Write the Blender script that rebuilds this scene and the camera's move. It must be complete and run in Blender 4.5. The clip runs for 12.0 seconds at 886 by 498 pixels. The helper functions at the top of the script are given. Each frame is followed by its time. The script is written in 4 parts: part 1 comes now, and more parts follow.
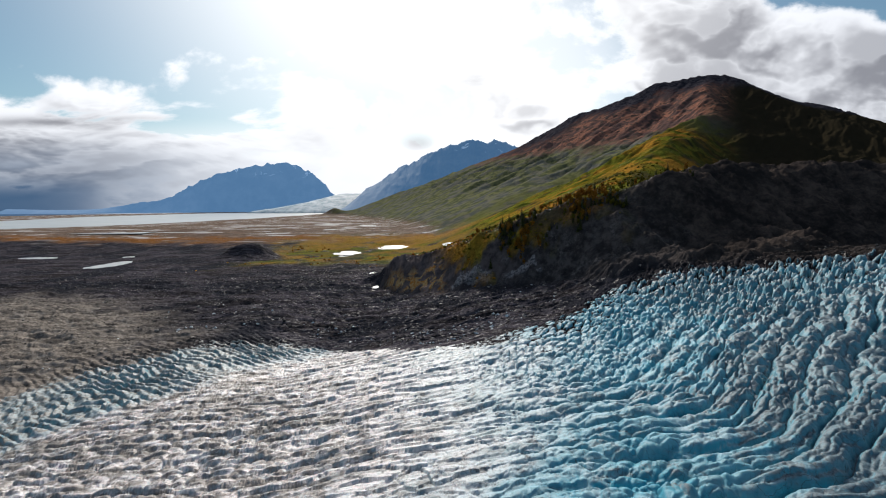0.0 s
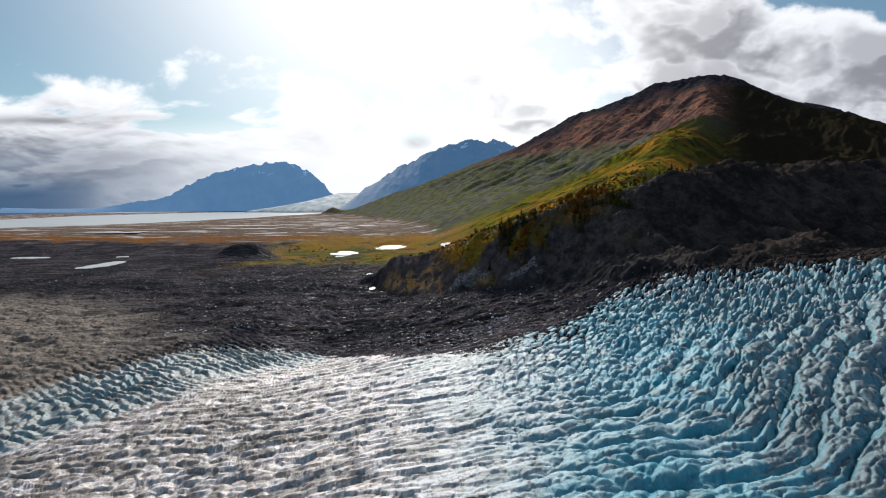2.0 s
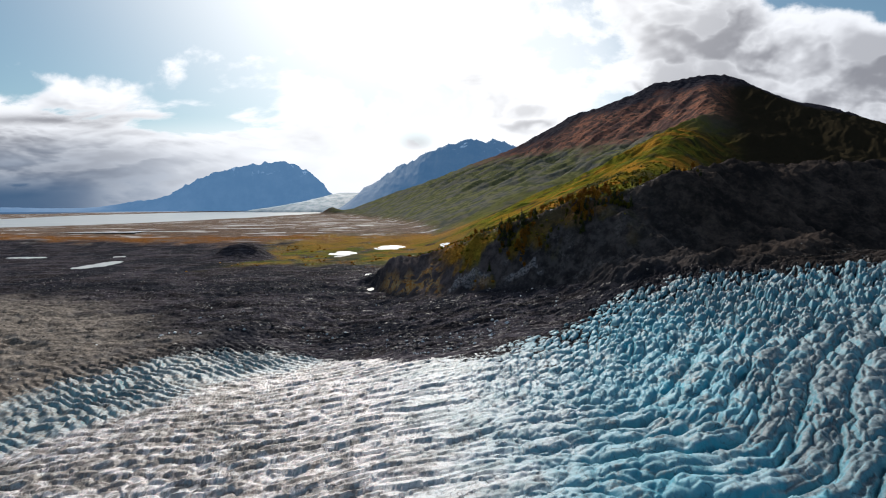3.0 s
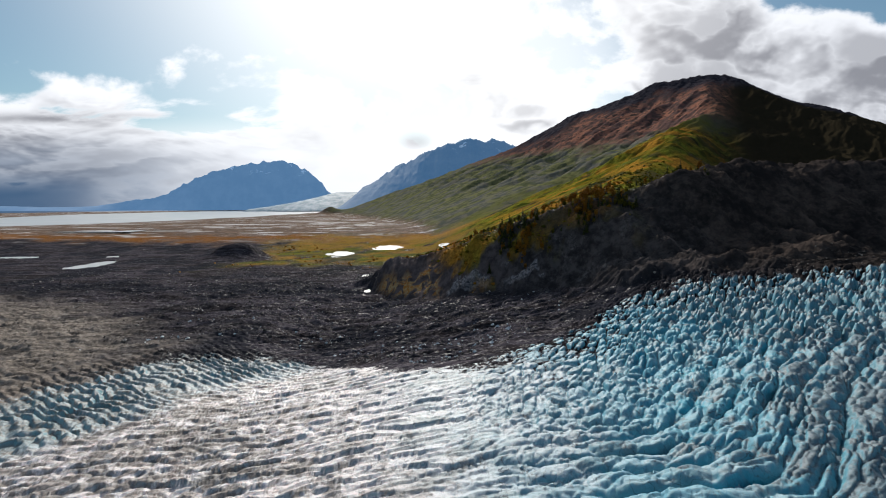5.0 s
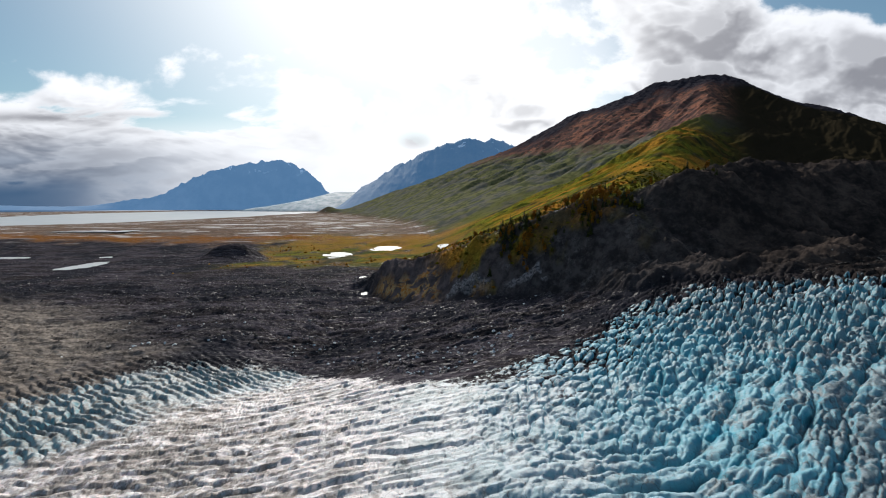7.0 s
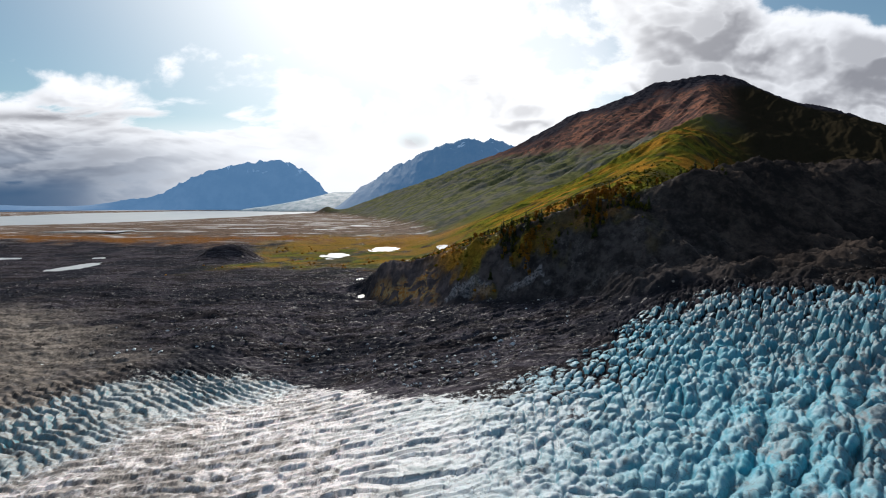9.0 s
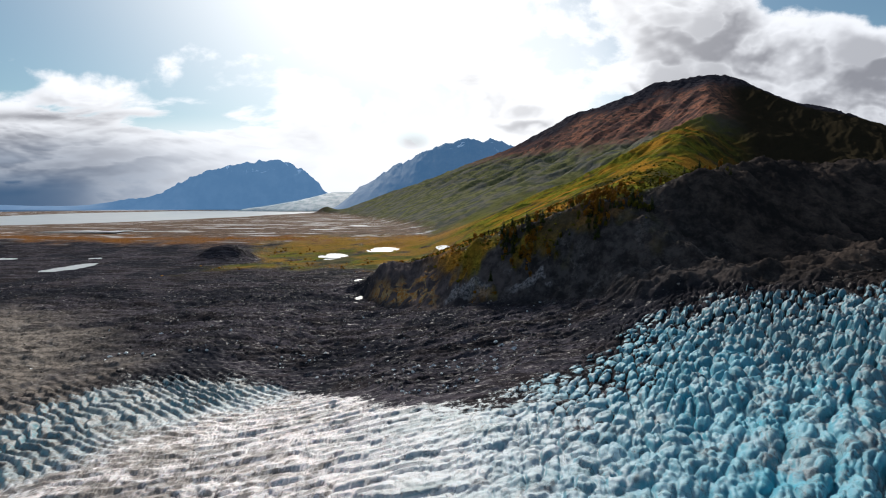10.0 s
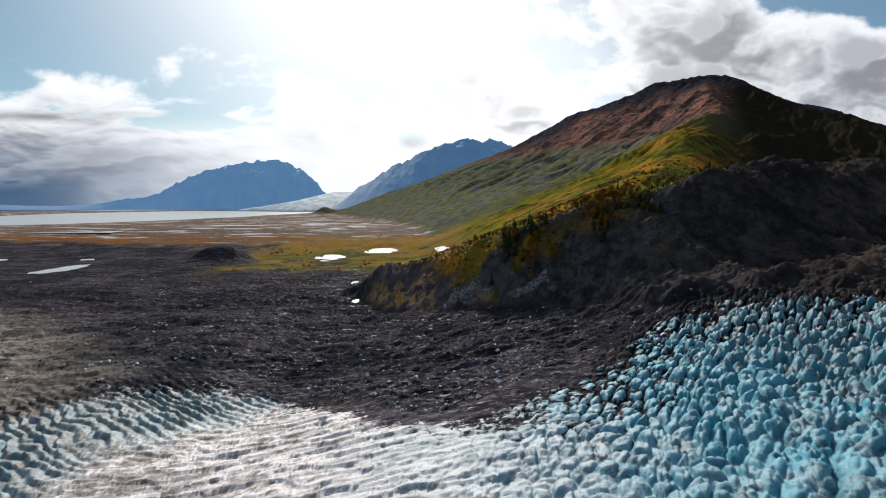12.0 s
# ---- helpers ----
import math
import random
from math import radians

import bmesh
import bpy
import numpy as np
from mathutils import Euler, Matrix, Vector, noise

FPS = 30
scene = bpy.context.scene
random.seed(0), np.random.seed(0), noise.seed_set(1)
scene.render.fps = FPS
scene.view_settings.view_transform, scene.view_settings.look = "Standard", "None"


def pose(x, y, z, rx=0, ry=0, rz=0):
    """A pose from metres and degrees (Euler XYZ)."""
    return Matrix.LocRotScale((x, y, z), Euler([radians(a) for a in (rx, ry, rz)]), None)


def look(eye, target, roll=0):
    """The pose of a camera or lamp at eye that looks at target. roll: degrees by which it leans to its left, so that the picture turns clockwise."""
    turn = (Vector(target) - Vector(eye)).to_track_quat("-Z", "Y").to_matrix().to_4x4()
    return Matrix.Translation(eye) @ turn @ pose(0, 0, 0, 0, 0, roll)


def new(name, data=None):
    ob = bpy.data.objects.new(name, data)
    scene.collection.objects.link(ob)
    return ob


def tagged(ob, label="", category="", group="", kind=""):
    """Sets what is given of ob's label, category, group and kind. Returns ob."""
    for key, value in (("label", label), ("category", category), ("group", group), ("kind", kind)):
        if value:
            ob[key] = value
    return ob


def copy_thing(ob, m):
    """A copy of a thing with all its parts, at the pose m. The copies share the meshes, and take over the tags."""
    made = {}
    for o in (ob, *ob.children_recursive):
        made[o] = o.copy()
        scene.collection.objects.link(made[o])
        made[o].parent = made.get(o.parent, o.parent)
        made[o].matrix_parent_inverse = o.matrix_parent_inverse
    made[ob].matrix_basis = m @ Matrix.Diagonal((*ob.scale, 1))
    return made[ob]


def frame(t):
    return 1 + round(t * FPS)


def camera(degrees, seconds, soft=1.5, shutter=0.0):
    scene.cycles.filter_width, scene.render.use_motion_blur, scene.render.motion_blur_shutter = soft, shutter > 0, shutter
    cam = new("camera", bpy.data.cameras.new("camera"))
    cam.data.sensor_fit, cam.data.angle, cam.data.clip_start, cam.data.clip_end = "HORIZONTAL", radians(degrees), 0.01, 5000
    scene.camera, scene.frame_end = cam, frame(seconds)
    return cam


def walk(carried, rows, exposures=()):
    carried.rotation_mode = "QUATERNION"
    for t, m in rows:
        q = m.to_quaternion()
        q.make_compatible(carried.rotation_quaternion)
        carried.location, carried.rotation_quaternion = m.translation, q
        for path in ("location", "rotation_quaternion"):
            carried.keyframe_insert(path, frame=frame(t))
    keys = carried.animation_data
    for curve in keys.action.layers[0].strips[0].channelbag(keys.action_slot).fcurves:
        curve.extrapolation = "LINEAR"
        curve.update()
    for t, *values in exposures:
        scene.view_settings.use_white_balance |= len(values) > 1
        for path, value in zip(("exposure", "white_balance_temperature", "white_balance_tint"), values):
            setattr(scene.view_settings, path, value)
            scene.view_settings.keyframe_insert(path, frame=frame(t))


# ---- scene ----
cam = camera(90.7, 12.0, soft=1.05)
METRES, EYE, TILT, LEAN, TURN = 80.0, 117.0, -6.0, 0.5, 0.0
ROWS = [
    (0.0, 0.0, 0.0, 0.0, 0.0, 0.0, -0.0),
    (0.5, 0.0037, 0.0321, 0.0034, -0.04, -0.02, -0.03),
    (1.0, 0.0071, 0.0672, 0.0074, -0.08, -0.03, -0.06),
    (1.5, 0.0094, 0.1006, 0.0117, -0.12, -0.04, -0.08),
    (2.0, 0.0118, 0.1395, 0.0166, -0.16, -0.05, -0.11),
    (2.5, 0.0139, 0.1759, 0.0214, -0.19, -0.07, -0.13),
    (3.0, 0.0156, 0.2171, 0.0267, -0.23, -0.07, -0.16),
    (5.0, 0.0214, 0.3802, 0.0457, -0.36, -0.11, -0.27),
    (5.5, 0.0218, 0.424, 0.0515, -0.41, -0.12, -0.29),
    (6.0, 0.0228, 0.4681, 0.0579, -0.44, -0.12, -0.31),
    (6.5, 0.0234, 0.5081, 0.0636, -0.46, -0.13, -0.32),
    (7.0, 0.0235, 0.5524, 0.0696, -0.5, -0.12, -0.35),
    (9.0, 0.0249, 0.7231, 0.0899, -0.63, -0.09, -0.42),
    (9.5, 0.0251, 0.7679, 0.0961, -0.67, -0.09, -0.43),
    (10.0, 0.0257, 0.8092, 0.1016, -0.71, -0.09, -0.45),
    (10.5, 0.0262, 0.8556, 0.1073, -0.74, -0.08, -0.46),
    (11.0, 0.0267, 0.9023, 0.1128, -0.77, -0.08, -0.47),
    (11.5, 0.0274, 0.9447, 0.1175, -0.8, -0.07, -0.48),
    (12.0, 0.0278, 0.9916, 0.123, -0.83, -0.05, -0.5),
]
walk(cam, [(t, pose(0, 0, EYE, TILT, LEAN, TURN) @ pose(METRES * x, METRES * y, METRES * z, 90 + pitch, roll, yaw)) for t, x, y, z, yaw, pitch, roll in ROWS], [(0.0, 0.0, 6250.0, 10.0), (12.0, 0.0, 6250.0, 10.0)])


# ---- light: sun high ahead behind thin cloud, pale autumn sky ----
SUN_AZ, SUN_EL = -7.0, 34.0
sun_dir = Vector((math.sin(radians(SUN_AZ)) * math.cos(radians(SUN_EL)), math.cos(radians(SUN_AZ)) * math.cos(radians(SUN_EL)), math.sin(radians(SUN_EL))))
sun_data = bpy.data.lights.new("sun", "SUN")
sun_data.energy, sun_data.angle, sun_data.color = 4.1, radians(3.5), (1.0, 0.93, 0.82)
sun = new("sun", sun_data)
sun.matrix_basis = look(sun_dir * 300, (0, 0, 0))


class Nodes:
    """Short-hand for building a node tree."""

    def __init__(self, tree, fresh=True):
        self.tree = tree
        if fresh:
            tree.nodes.clear()

    def add(self, kind, props=None, **links):
        n = self.tree.nodes.new(kind)
        for key, value in (props or {}).items():
            setattr(n, key, value)
        for key, value in links.items():
            self.feed(n, int(key[1:]) if key[0] == "i" and key[1:].isdigit() else key.replace("_", " "), value)
        return n

    def feed(self, n, key, value):
        socket = n.inputs[key]
        if isinstance(value, bpy.types.NodeSocket):
            self.tree.links.new(value, socket)
        elif isinstance(value, bpy.types.Node):
            self.tree.links.new(value.outputs[0], socket)
        else:
            socket.default_value = value

    def math(self, op, a, b=0.0, c=0.0, clamp=False):
        return self.add("ShaderNodeMath", {"operation": op, "use_clamp": clamp}, i0=a, i1=b, i2=c).outputs[0]

    def ramp(self, value, lo, hi, a=0.0, b=1.0):
        n = self.add("ShaderNodeMapRange", {"interpolation_type": "SMOOTHSTEP"}, Value=value)
        for key, number in (("From Min", lo), ("From Max", hi), ("To Min", a), ("To Max", b)):
            n.inputs[key].default_value = number
        return n.outputs[0]

    def mix(self, f, a, b):
        n = self.add("ShaderNodeMix", {"data_type": "RGBA"})
        self.feed(n, 0, f)
        self.feed(n, 6, a)
        self.feed(n, 7, b)
        return n.outputs[2]

    def noise(self, vector, scale, detail=5.0, rough=0.55, distortion=0.0):
        n = self.add("ShaderNodeTexNoise", Vector=vector)
        for key, number in (("Scale", scale), ("Detail", detail), ("Roughness", rough), ("Distortion", distortion)):
            n.inputs[key].default_value = number
        return n.outputs[0]

    def attr(self, name):
        return self.add("ShaderNodeAttribute", {"attribute_name": name}).outputs["Fac"]


def rgb(r, g, b):
    return (r, g, b, 1.0)


def build_world():
    world = bpy.data.worlds.new("world")
    scene.world = world
    world.use_nodes = True
    n = Nodes(world.node_tree)
    sky = n.add("ShaderNodeTexSky", {"sky_type": "NISHITA", "sun_disc": False, "sun_elevation": radians(SUN_EL), "sun_rotation": radians(SUN_AZ), "altitude": 100.0, "air_density": 1.0, "dust_density": 0.6, "ozone_density": 2.0})
    gen = n.add("ShaderNodeTexCoord").outputs["Generated"]
    sep = n.add("ShaderNodeSeparateXYZ", Vector=gen)
    x, y, z = sep.outputs
    ahead = n.math("MAXIMUM", n.math("ABSOLUTE", y), 0.25)
    u, v = n.math("DIVIDE", x, ahead), n.math("DIVIDE", z, ahead)

    def density(u, v, detail, small):
        def blob(cu, cv, su, sv):
            a = n.math("DIVIDE", n.math("SUBTRACT", u, cu), su)
            b = n.math("DIVIDE", n.math("SUBTRACT", v, cv), sv)
            d = n.math("ADD", n.math("MULTIPLY", a, a), n.math("MULTIPLY", b, b))
            return n.math("POWER", 2.718, n.math("MULTIPLY", d, -1.0))

        at = n.add("ShaderNodeCombineXYZ", X=u, Y=n.math("MULTIPLY", v, 1.5), Z=0.35)
        low = n.add("ShaderNodeCombineXYZ", X=n.math("MULTIPLY", u, 0.9), Y=n.math("MULTIPLY", v, 2.9), Z=2.1)
        puff = n.math("ADD", n.math("MULTIPLY", n.noise(at, 3.6, detail, 0.56, 0.2), 0.78), n.math("MULTIPLY", n.noise(at, 10.0, small, 0.5, 0.1), 0.22))
        layer = n.math("ADD", n.math("MULTIPLY", n.noise(low, 3.4, detail, 0.56, 0.3), 0.78), n.math("MULTIPLY", n.noise(low, 9.0, small, 0.5, 0.2), 0.22))
        left = n.math("MULTIPLY", n.ramp(u, -0.42, -0.12, 1.0, 0.0), n.ramp(v, 0.20, 0.30, 1.0, 0.0))
        field = n.math("ADD", n.math("MULTIPLY", puff, n.math("SUBTRACT", 1.0, left)), n.math("MULTIPLY", layer, left))
        bias = 0.0
        for cu, cv, su, sv, amount in ((-1.00, 0.15, 0.60, 0.075, 0.19), (-0.50, 0.12, 0.28, 0.065, 0.17), (0.46, 0.39, 0.22, 0.11, 0.17), (0.92, 0.30, 0.36, 0.11, 0.19), (0.62, 0.24, 0.20, 0.06, 0.12), (-0.78, 0.27, 0.16, 0.04, 0.10), (-0.34, 0.32, 0.12, 0.07, 0.09), (-0.60, 0.30, 0.06, 0.03, 0.08), (-0.75, 0.40, 0.45, 0.09, -0.16), (-0.92, 0.265, 0.10, 0.03, -0.12), (-0.62, 0.235, 0.08, 0.02, -0.10), (-0.45, 0.21, 0.12, 0.04, -0.08), (1.03, 0.455, 0.17, 0.055, -0.34), (0.70, 0.48, 0.05, 0.03, -0.10), (0.07, 0.265, 0.05, 0.03, 0.15), (0.20, 0.20, 0.07, 0.022, 0.12), (-0.06, 0.12, 0.045, 0.03, 0.13), (0.50, 0.265, 0.14, 0.03, 0.17)):
            bias = n.math("ADD", n.math("MULTIPLY", blob(cu, cv, su, sv), amount), bias)
        return n.math("ADD", field, bias), layer

    dense, layer = density(u, v, 8.0, 6.0)
    body, _ = density(u, v, 4.5, 2.5)
    above, _ = density(n.math("MULTIPLY_ADD", u, 0.97, -0.002), n.math("ADD", v, 0.04), 4.5, 2.5)
    front = n.ramp(y, -0.35, 0.25)
    cover = n.math("MULTIPLY", n.ramp(dense, 0.50, 0.585), n.math("MULTIPLY_ADD", front, 0.8, 0.2))
    thick = n.math("MULTIPLY", n.ramp(n.math("MULTIPLY_ADD", body, 0.75, n.math("MULTIPLY", dense, 0.25)), 0.52, 0.67), n.ramp(n.math("SUBTRACT", above, body), -0.12, 0.06))
    thick = n.math("MAXIMUM", thick, n.math("MULTIPLY", n.ramp(n.math("MULTIPLY_ADD", body, 0.7, n.math("MULTIPLY", dense, 0.3)), 0.60, 0.76), 0.7))
    broken = n.ramp(layer, 0.33, 0.52)
    for cu, cv, su, sv, amount in ((-0.82, 0.187, 0.28, 0.013, 1.0), (-0.95, 0.140, 0.24, 0.016, 0.9), (-0.60, 0.132, 0.20, 0.018, 0.9), (-0.72, 0.160, 0.16, 0.008, 0.8), (0.065, 0.268, 0.045, 0.018, 1.2), (-0.055, 0.135, 0.035, 0.018, 1.1), (0.20, 0.205, 0.06, 0.014, 0.9)):
        p, q = n.math("DIVIDE", n.math("SUBTRACT", u, cu), su), n.math("DIVIDE", n.math("SUBTRACT", v, cv), sv)
        under = n.math("POWER", 2.718, n.math("MULTIPLY", n.math("ADD", n.math("MULTIPLY", p, p), n.math("MULTIPLY", q, q)), -1.0))
        thick = n.math("MAXIMUM", thick, n.math("MULTIPLY", n.math("MULTIPLY", under, broken), amount, clamp=True))
    toward = n.math("MAXIMUM", n.add("ShaderNodeVectorMath", {"operation": "DOT_PRODUCT"}, i0=gen, i1=tuple(sun_dir)).outputs["Value"], 0.0)
    wide = n.math("POWER", toward, 5.0)
    lit = n.mix(wide, rgb(0.90, 0.91, 0.94), rgb(1.30, 1.28, 1.25))
    grey = n.mix(wide, rgb(0.28, 0.285, 0.315), rgb(0.43, 0.415, 0.425))
    cloud = n.mix(thick, lit, grey)
    veil = n.math("POWER", n.math("MULTIPLY_ADD", toward, 1 / 0.30, -0.675 / 0.30, clamp=True), 3.0)
    sheet_cloud = n.ramp(n.math("ADD", n.math("POWER", n.math("DIVIDE", n.math("SUBTRACT", u, 0.10), 0.42), 2.0), n.math("POWER", n.math("DIVIDE", n.math("SUBTRACT", v, 0.26), 0.34), 2.0)), 0.1, 1.2, 0.72, 0.0)
    veil = n.math("MAXIMUM", veil, n.math("MULTIPLY", n.math("MULTIPLY", sheet_cloud, front), n.math("SUBTRACT", 1.0, n.math("MULTIPLY", thick, 0.85))))
    # rain and haze under the low clouds
    haze = n.math("MULTIPLY", n.ramp(v, 0.04, 0.19, 1.0, 0.0), n.ramp(layer, 0.40, 0.62, 1.0, 0.60))
    haze = n.math("MAXIMUM", haze, n.math("MULTIPLY", n.ramp(v, 0.02, 0.13, 0.97, 0.0), n.ramp(u, -0.85, -0.45, 1.0, 0.0)))
    cloud = n.mix(haze, cloud, n.mix(n.math("POWER", n.ramp(u, -1.08, -0.30), 1.8), rgb(0.045, 0.105, 0.20), rgb(0.90, 0.92, 0.96)))
    cover = n.math("MAXIMUM", cover, n.ramp(v, 0.10, 0.20, 1.0, 0.0))
    tint = n.add("ShaderNodeMix", {"data_type": "RGBA", "blend_type": "MULTIPLY"})
    for key, value in ((0, 1.0), (6, sky.outputs[0]), (7, rgb(0.95, 1.08, 0.98))):
        n.feed(tint, key, value)
    sky = tint.outputs[2]
    clear = n.add("ShaderNodeBackground", Color=sky, Strength=0.075)
    clouds = n.add("ShaderNodeBackground", Color=cloud, Strength=1.0)
    bright = n.add("ShaderNodeBackground", Color=rgb(1.3, 1.28, 1.25), Strength=1.0)
    a = n.add("ShaderNodeMixShader", i0=cover, i1=clear.outputs[0], i2=clouds.outputs[0])
    b = n.add("ShaderNodeMixShader", i0=n.math("MULTIPLY", veil, 0.85), i1=a.outputs[0], i2=bright.outputs[0])
    n.add("ShaderNodeOutputWorld", Surface=b.outputs[0])


build_world()


# ---- land heights ----
def smooth(a, b, t):
    f = np.clip((t - a) / (b - a), 0, 1)
    return f * f * (3 - 2 * f)


def curve(t, knots, soft):
    """A softened broken line through knots of (place, value)."""
    xs, ys = zip(*knots)
    return sum(np.interp(t + k * soft, xs, ys) for k in (-1, -0.5, 0, 0.5, 1)) / 5


def hashed(i, j, k):
    a = (i.astype(np.int64) * 374761393 + j.astype(np.int64) * 668265263 + k * 974634577) & 0xFFFFFFFF
    a = ((a ^ (a >> 13)) * 1274126177) & 0xFFFFFFFF
    a = ((a ^ (a >> 15)) * 2246822519) & 0xFFFFFFFF
    return ((a ^ (a >> 16)) & 0xFFFFFF) / float(0x1000000)


def lattice(x, y, k):
    """Value noise from -1 to 1."""
    i, j = np.floor(x), np.floor(y)
    f, g = x - i, y - j
    f, g = f * f * f * (f * (f * 6 - 15) + 10), g * g * g * (g * (g * 6 - 15) + 10)
    a = hashed(i, j, k) * (1 - f) + hashed(i + 1, j, k) * f
    b = hashed(i, j + 1, k) * (1 - f) + hashed(i + 1, j + 1, k) * f
    return (a * (1 - g) + b * g) * 2 - 1


def rough(x, y, size, octaves, k, gain=0.5, ridged=False):
    total, amp, norm = 0.0, 1.0, 0.0
    for o in range(octaves):
        c, s = math.cos(0.7 * o + 0.3), math.sin(0.7 * o + 0.3)
        v = lattice((x * c - y * s) / size + 17.3 * o, (x * s + y * c) / size - 9.1 * o, k + o)
        total = total + amp * (1 - 2 * np.abs(v) if ridged else v)
        norm += amp
        amp *= gain
        size /= 2.03
    return total / norm


def cells(x, y, k, jitter=0.85):
    """Nearest and second nearest cell distances, and the nearest cell's own number."""
    i, j = np.floor(x), np.floor(y)
    one = np.full(x.shape, 9.0)
    two = np.full(x.shape, 9.0)
    ci, cj = np.zeros(x.shape), np.zeros(x.shape)
    for di in (-1, 0, 1):
        for dj in (-1, 0, 1):
            a, b = i + di, j + dj
            d = np.hypot(a + 0.5 + jitter * (hashed(a, b, k) - 0.5) - x, b + 0.5 + jitter * (hashed(a, b, k + 7) - 0.5) - y)
            near = d < one
            two = np.where(near, one, np.minimum(two, d))
            one = np.where(near, d, one)
            ci, cj = np.where(near, a, ci), np.where(near, b, cj)
    return one, two, ci, cj


def softmax(a, b, r):
    h = np.clip(0.5 + 0.5 * (a - b) / r, 0, 1)
    return b + (a - b) * h + r * h * (1 - h)


LAKE = 40.0


def ice_base(x, y):
    z = curve(x, ((-700, 4), (-300, 7), (-230, 10), (-165, 20), (-130, 25), (-80, 27), (-40, 35), (0, 44), (40, 51), (80, 59), (130, 67), (190, 77), (260, 88), (400, 100), (800, 112)), 20)
    return z - 20 * smooth(190, 350, y) * smooth(-190, -90, x) * (1 - smooth(70, 170, x)) - 2.0 * smooth(170, 285, y) * smooth(80, 150, x)


def plain_base(x, y):
    return 6 + (LAKE + 1 - 6) * smooth(850, 1450, y + 0.25 * np.maximum(-x - 800, 0))


def margin(x):
    """How far ahead the glacier's edge lies."""
    return curve(x, ((-700, 20), (-420, 100), (-300, 190), (-262, 250), (-234, 318), (-171, 346), (-131, 350), (-97, 334), (-65, 307), (-34, 271), (-11, 247), (4, 239), (20, 240), (32, 249), (55, 263), (84, 290), (107, 318), (131, 323), (152, 314), (174, 300), (210, 288), (237, 268), (255, 248), (300, 210), (500, 125)), 7)


CREST_Y = ((-90, 595), (-54, 550), (19, 498), (95, 447), (158, 419), (222, 435), (312, 472), (450, 476), (900, 500))
CREST_Z = ((-100, 4), (-86, 17), (-77, 27), (-64, 40), (-53, 50), (-35, 52), (-10, 54), (12, 58), (24, 65), (43, 75), (95, 94), (158, 122), (222, 140), (312, 154), (450, 148), (900, 170))
FOOT_Y = ((-660, 2800), (-178, 1650), (-72, 1270), (22, 1050), (120, 800), (200, 640), (320, 520), (900, 520), (3500, 700))
RIDGE_Z = ((-900, 35), (-603, 74), (-382, 154), (-86, 252), (204, 362), (485, 461), (651, 556), (836, 661), (1020, 722), (1205, 781), (1352, 859), (1500, 879), (1684, 912), (1850, 915), (1979, 856), (2109, 800), (2265, 750), (2459, 718), (2643, 672), (2870, 606), (3600, 420))
SPUR = ((150, 440, 118), (227, 538, 146), (600, 1100, 278), (1035, 1670, 444), (1400, 2400, 690), (1645, 2800, 860))


def spur(x, y):
    best = np.full(x.shape, -1e9)
    for (ax, ay, az), (bx, by, bz) in zip(SPUR, SPUR[1:]):
        dx, dy = bx - ax, by - ay
        n2 = dx * dx + dy * dy
        t = np.clip(((x - ax) * dx + (y - ay) * dy) / n2, 0, 1)
        d = np.hypot(x - ax - t * dx, y - ay - t * dy)
        right = ((x - ax) * dy - (y - ay) * dx) > 0
        best = np.maximum(best, az + t * (bz - az) - np.where(right, 0.62, 0.42) * (np.sqrt(d * d + 400) - 20))
    return best


def land(x, y):
    """Height of the land without its fine relief."""
    ice, plain = ice_base(x, y), plain_base(x, y)
    edge = margin(x)
    lift = curve(x, ((-70, 0), (0, 16), (24, 24), (84, 38), (160, 60)), 12) * (1 - smooth(500, 650, y))
    base = ice + (plain + lift - ice) * smooth(edge - 10, edge + 260, y)
    # steep bank above the glacier, and the bench behind its crest
    cy, cz = curve(x, CREST_Y, 12), curve(x, CREST_Z, 8)
    wide = curve(x, ((-90, 30), (-60, 48), (0, 70), (45, 60), (100, 62), (170, 75), (317, 130), (900, 170)), 20)
    front = 1 - smooth(0, 1, (cy - y) / wide)
    back = 1 - smooth(0, 1, (y - cy) / curve(x, ((-90, 60), (0, 130), (150, 400), (900, 900)), 30))
    bank = base + np.maximum(cz - base, 0) * np.where(y < cy, front, back)
    # long mountain flank
    fy, rz = curve(x, FOOT_Y, 40), curve(x, RIDGE_Z, 40)
    s = np.clip((y - fy) / (2900 - fy), 0, 1.0)
    over = np.clip(y - 2900, 0, None)
    flank = plain + (rz - plain) * s ** (1.15 + 0.6 * smooth(900, 1700, x)) - 0.5 * over
    z = softmax(bank, flank, 14)
    up = spur(x, y) - 1.6 * np.maximum(cy - y, 0)
    z = softmax(z, up, 16)
    across = (x * 0.80 - y * 0.60) / 150 + 0.5 * rough(x, y, 400, 3, 401)
    folds = 1 - np.abs(2 * (across - np.floor(across)) - 1) ** 1.5
    lee = smooth(-40, 160, (x - 600) * 0.84 - (y - 1100) * 0.54)
    z = z + 12 * (1 - 0.75 * lee) * (folds - 0.5) * smooth(60, 220, z - plain) * smooth(850, 1250, y) * (1 - smooth(2400, 2850, y))
    hill = (27 + 5 * lattice(x / 23, y / 19, 5)) * np.exp(-np.abs((x + 398) / 48) ** 3 - ((y - 885) / 36) ** 2)
    knob = 34 * np.exp(-(((x + 715) / 55) ** 2 + ((y - 2880) / 60) ** 2))
    return z + hill + knob


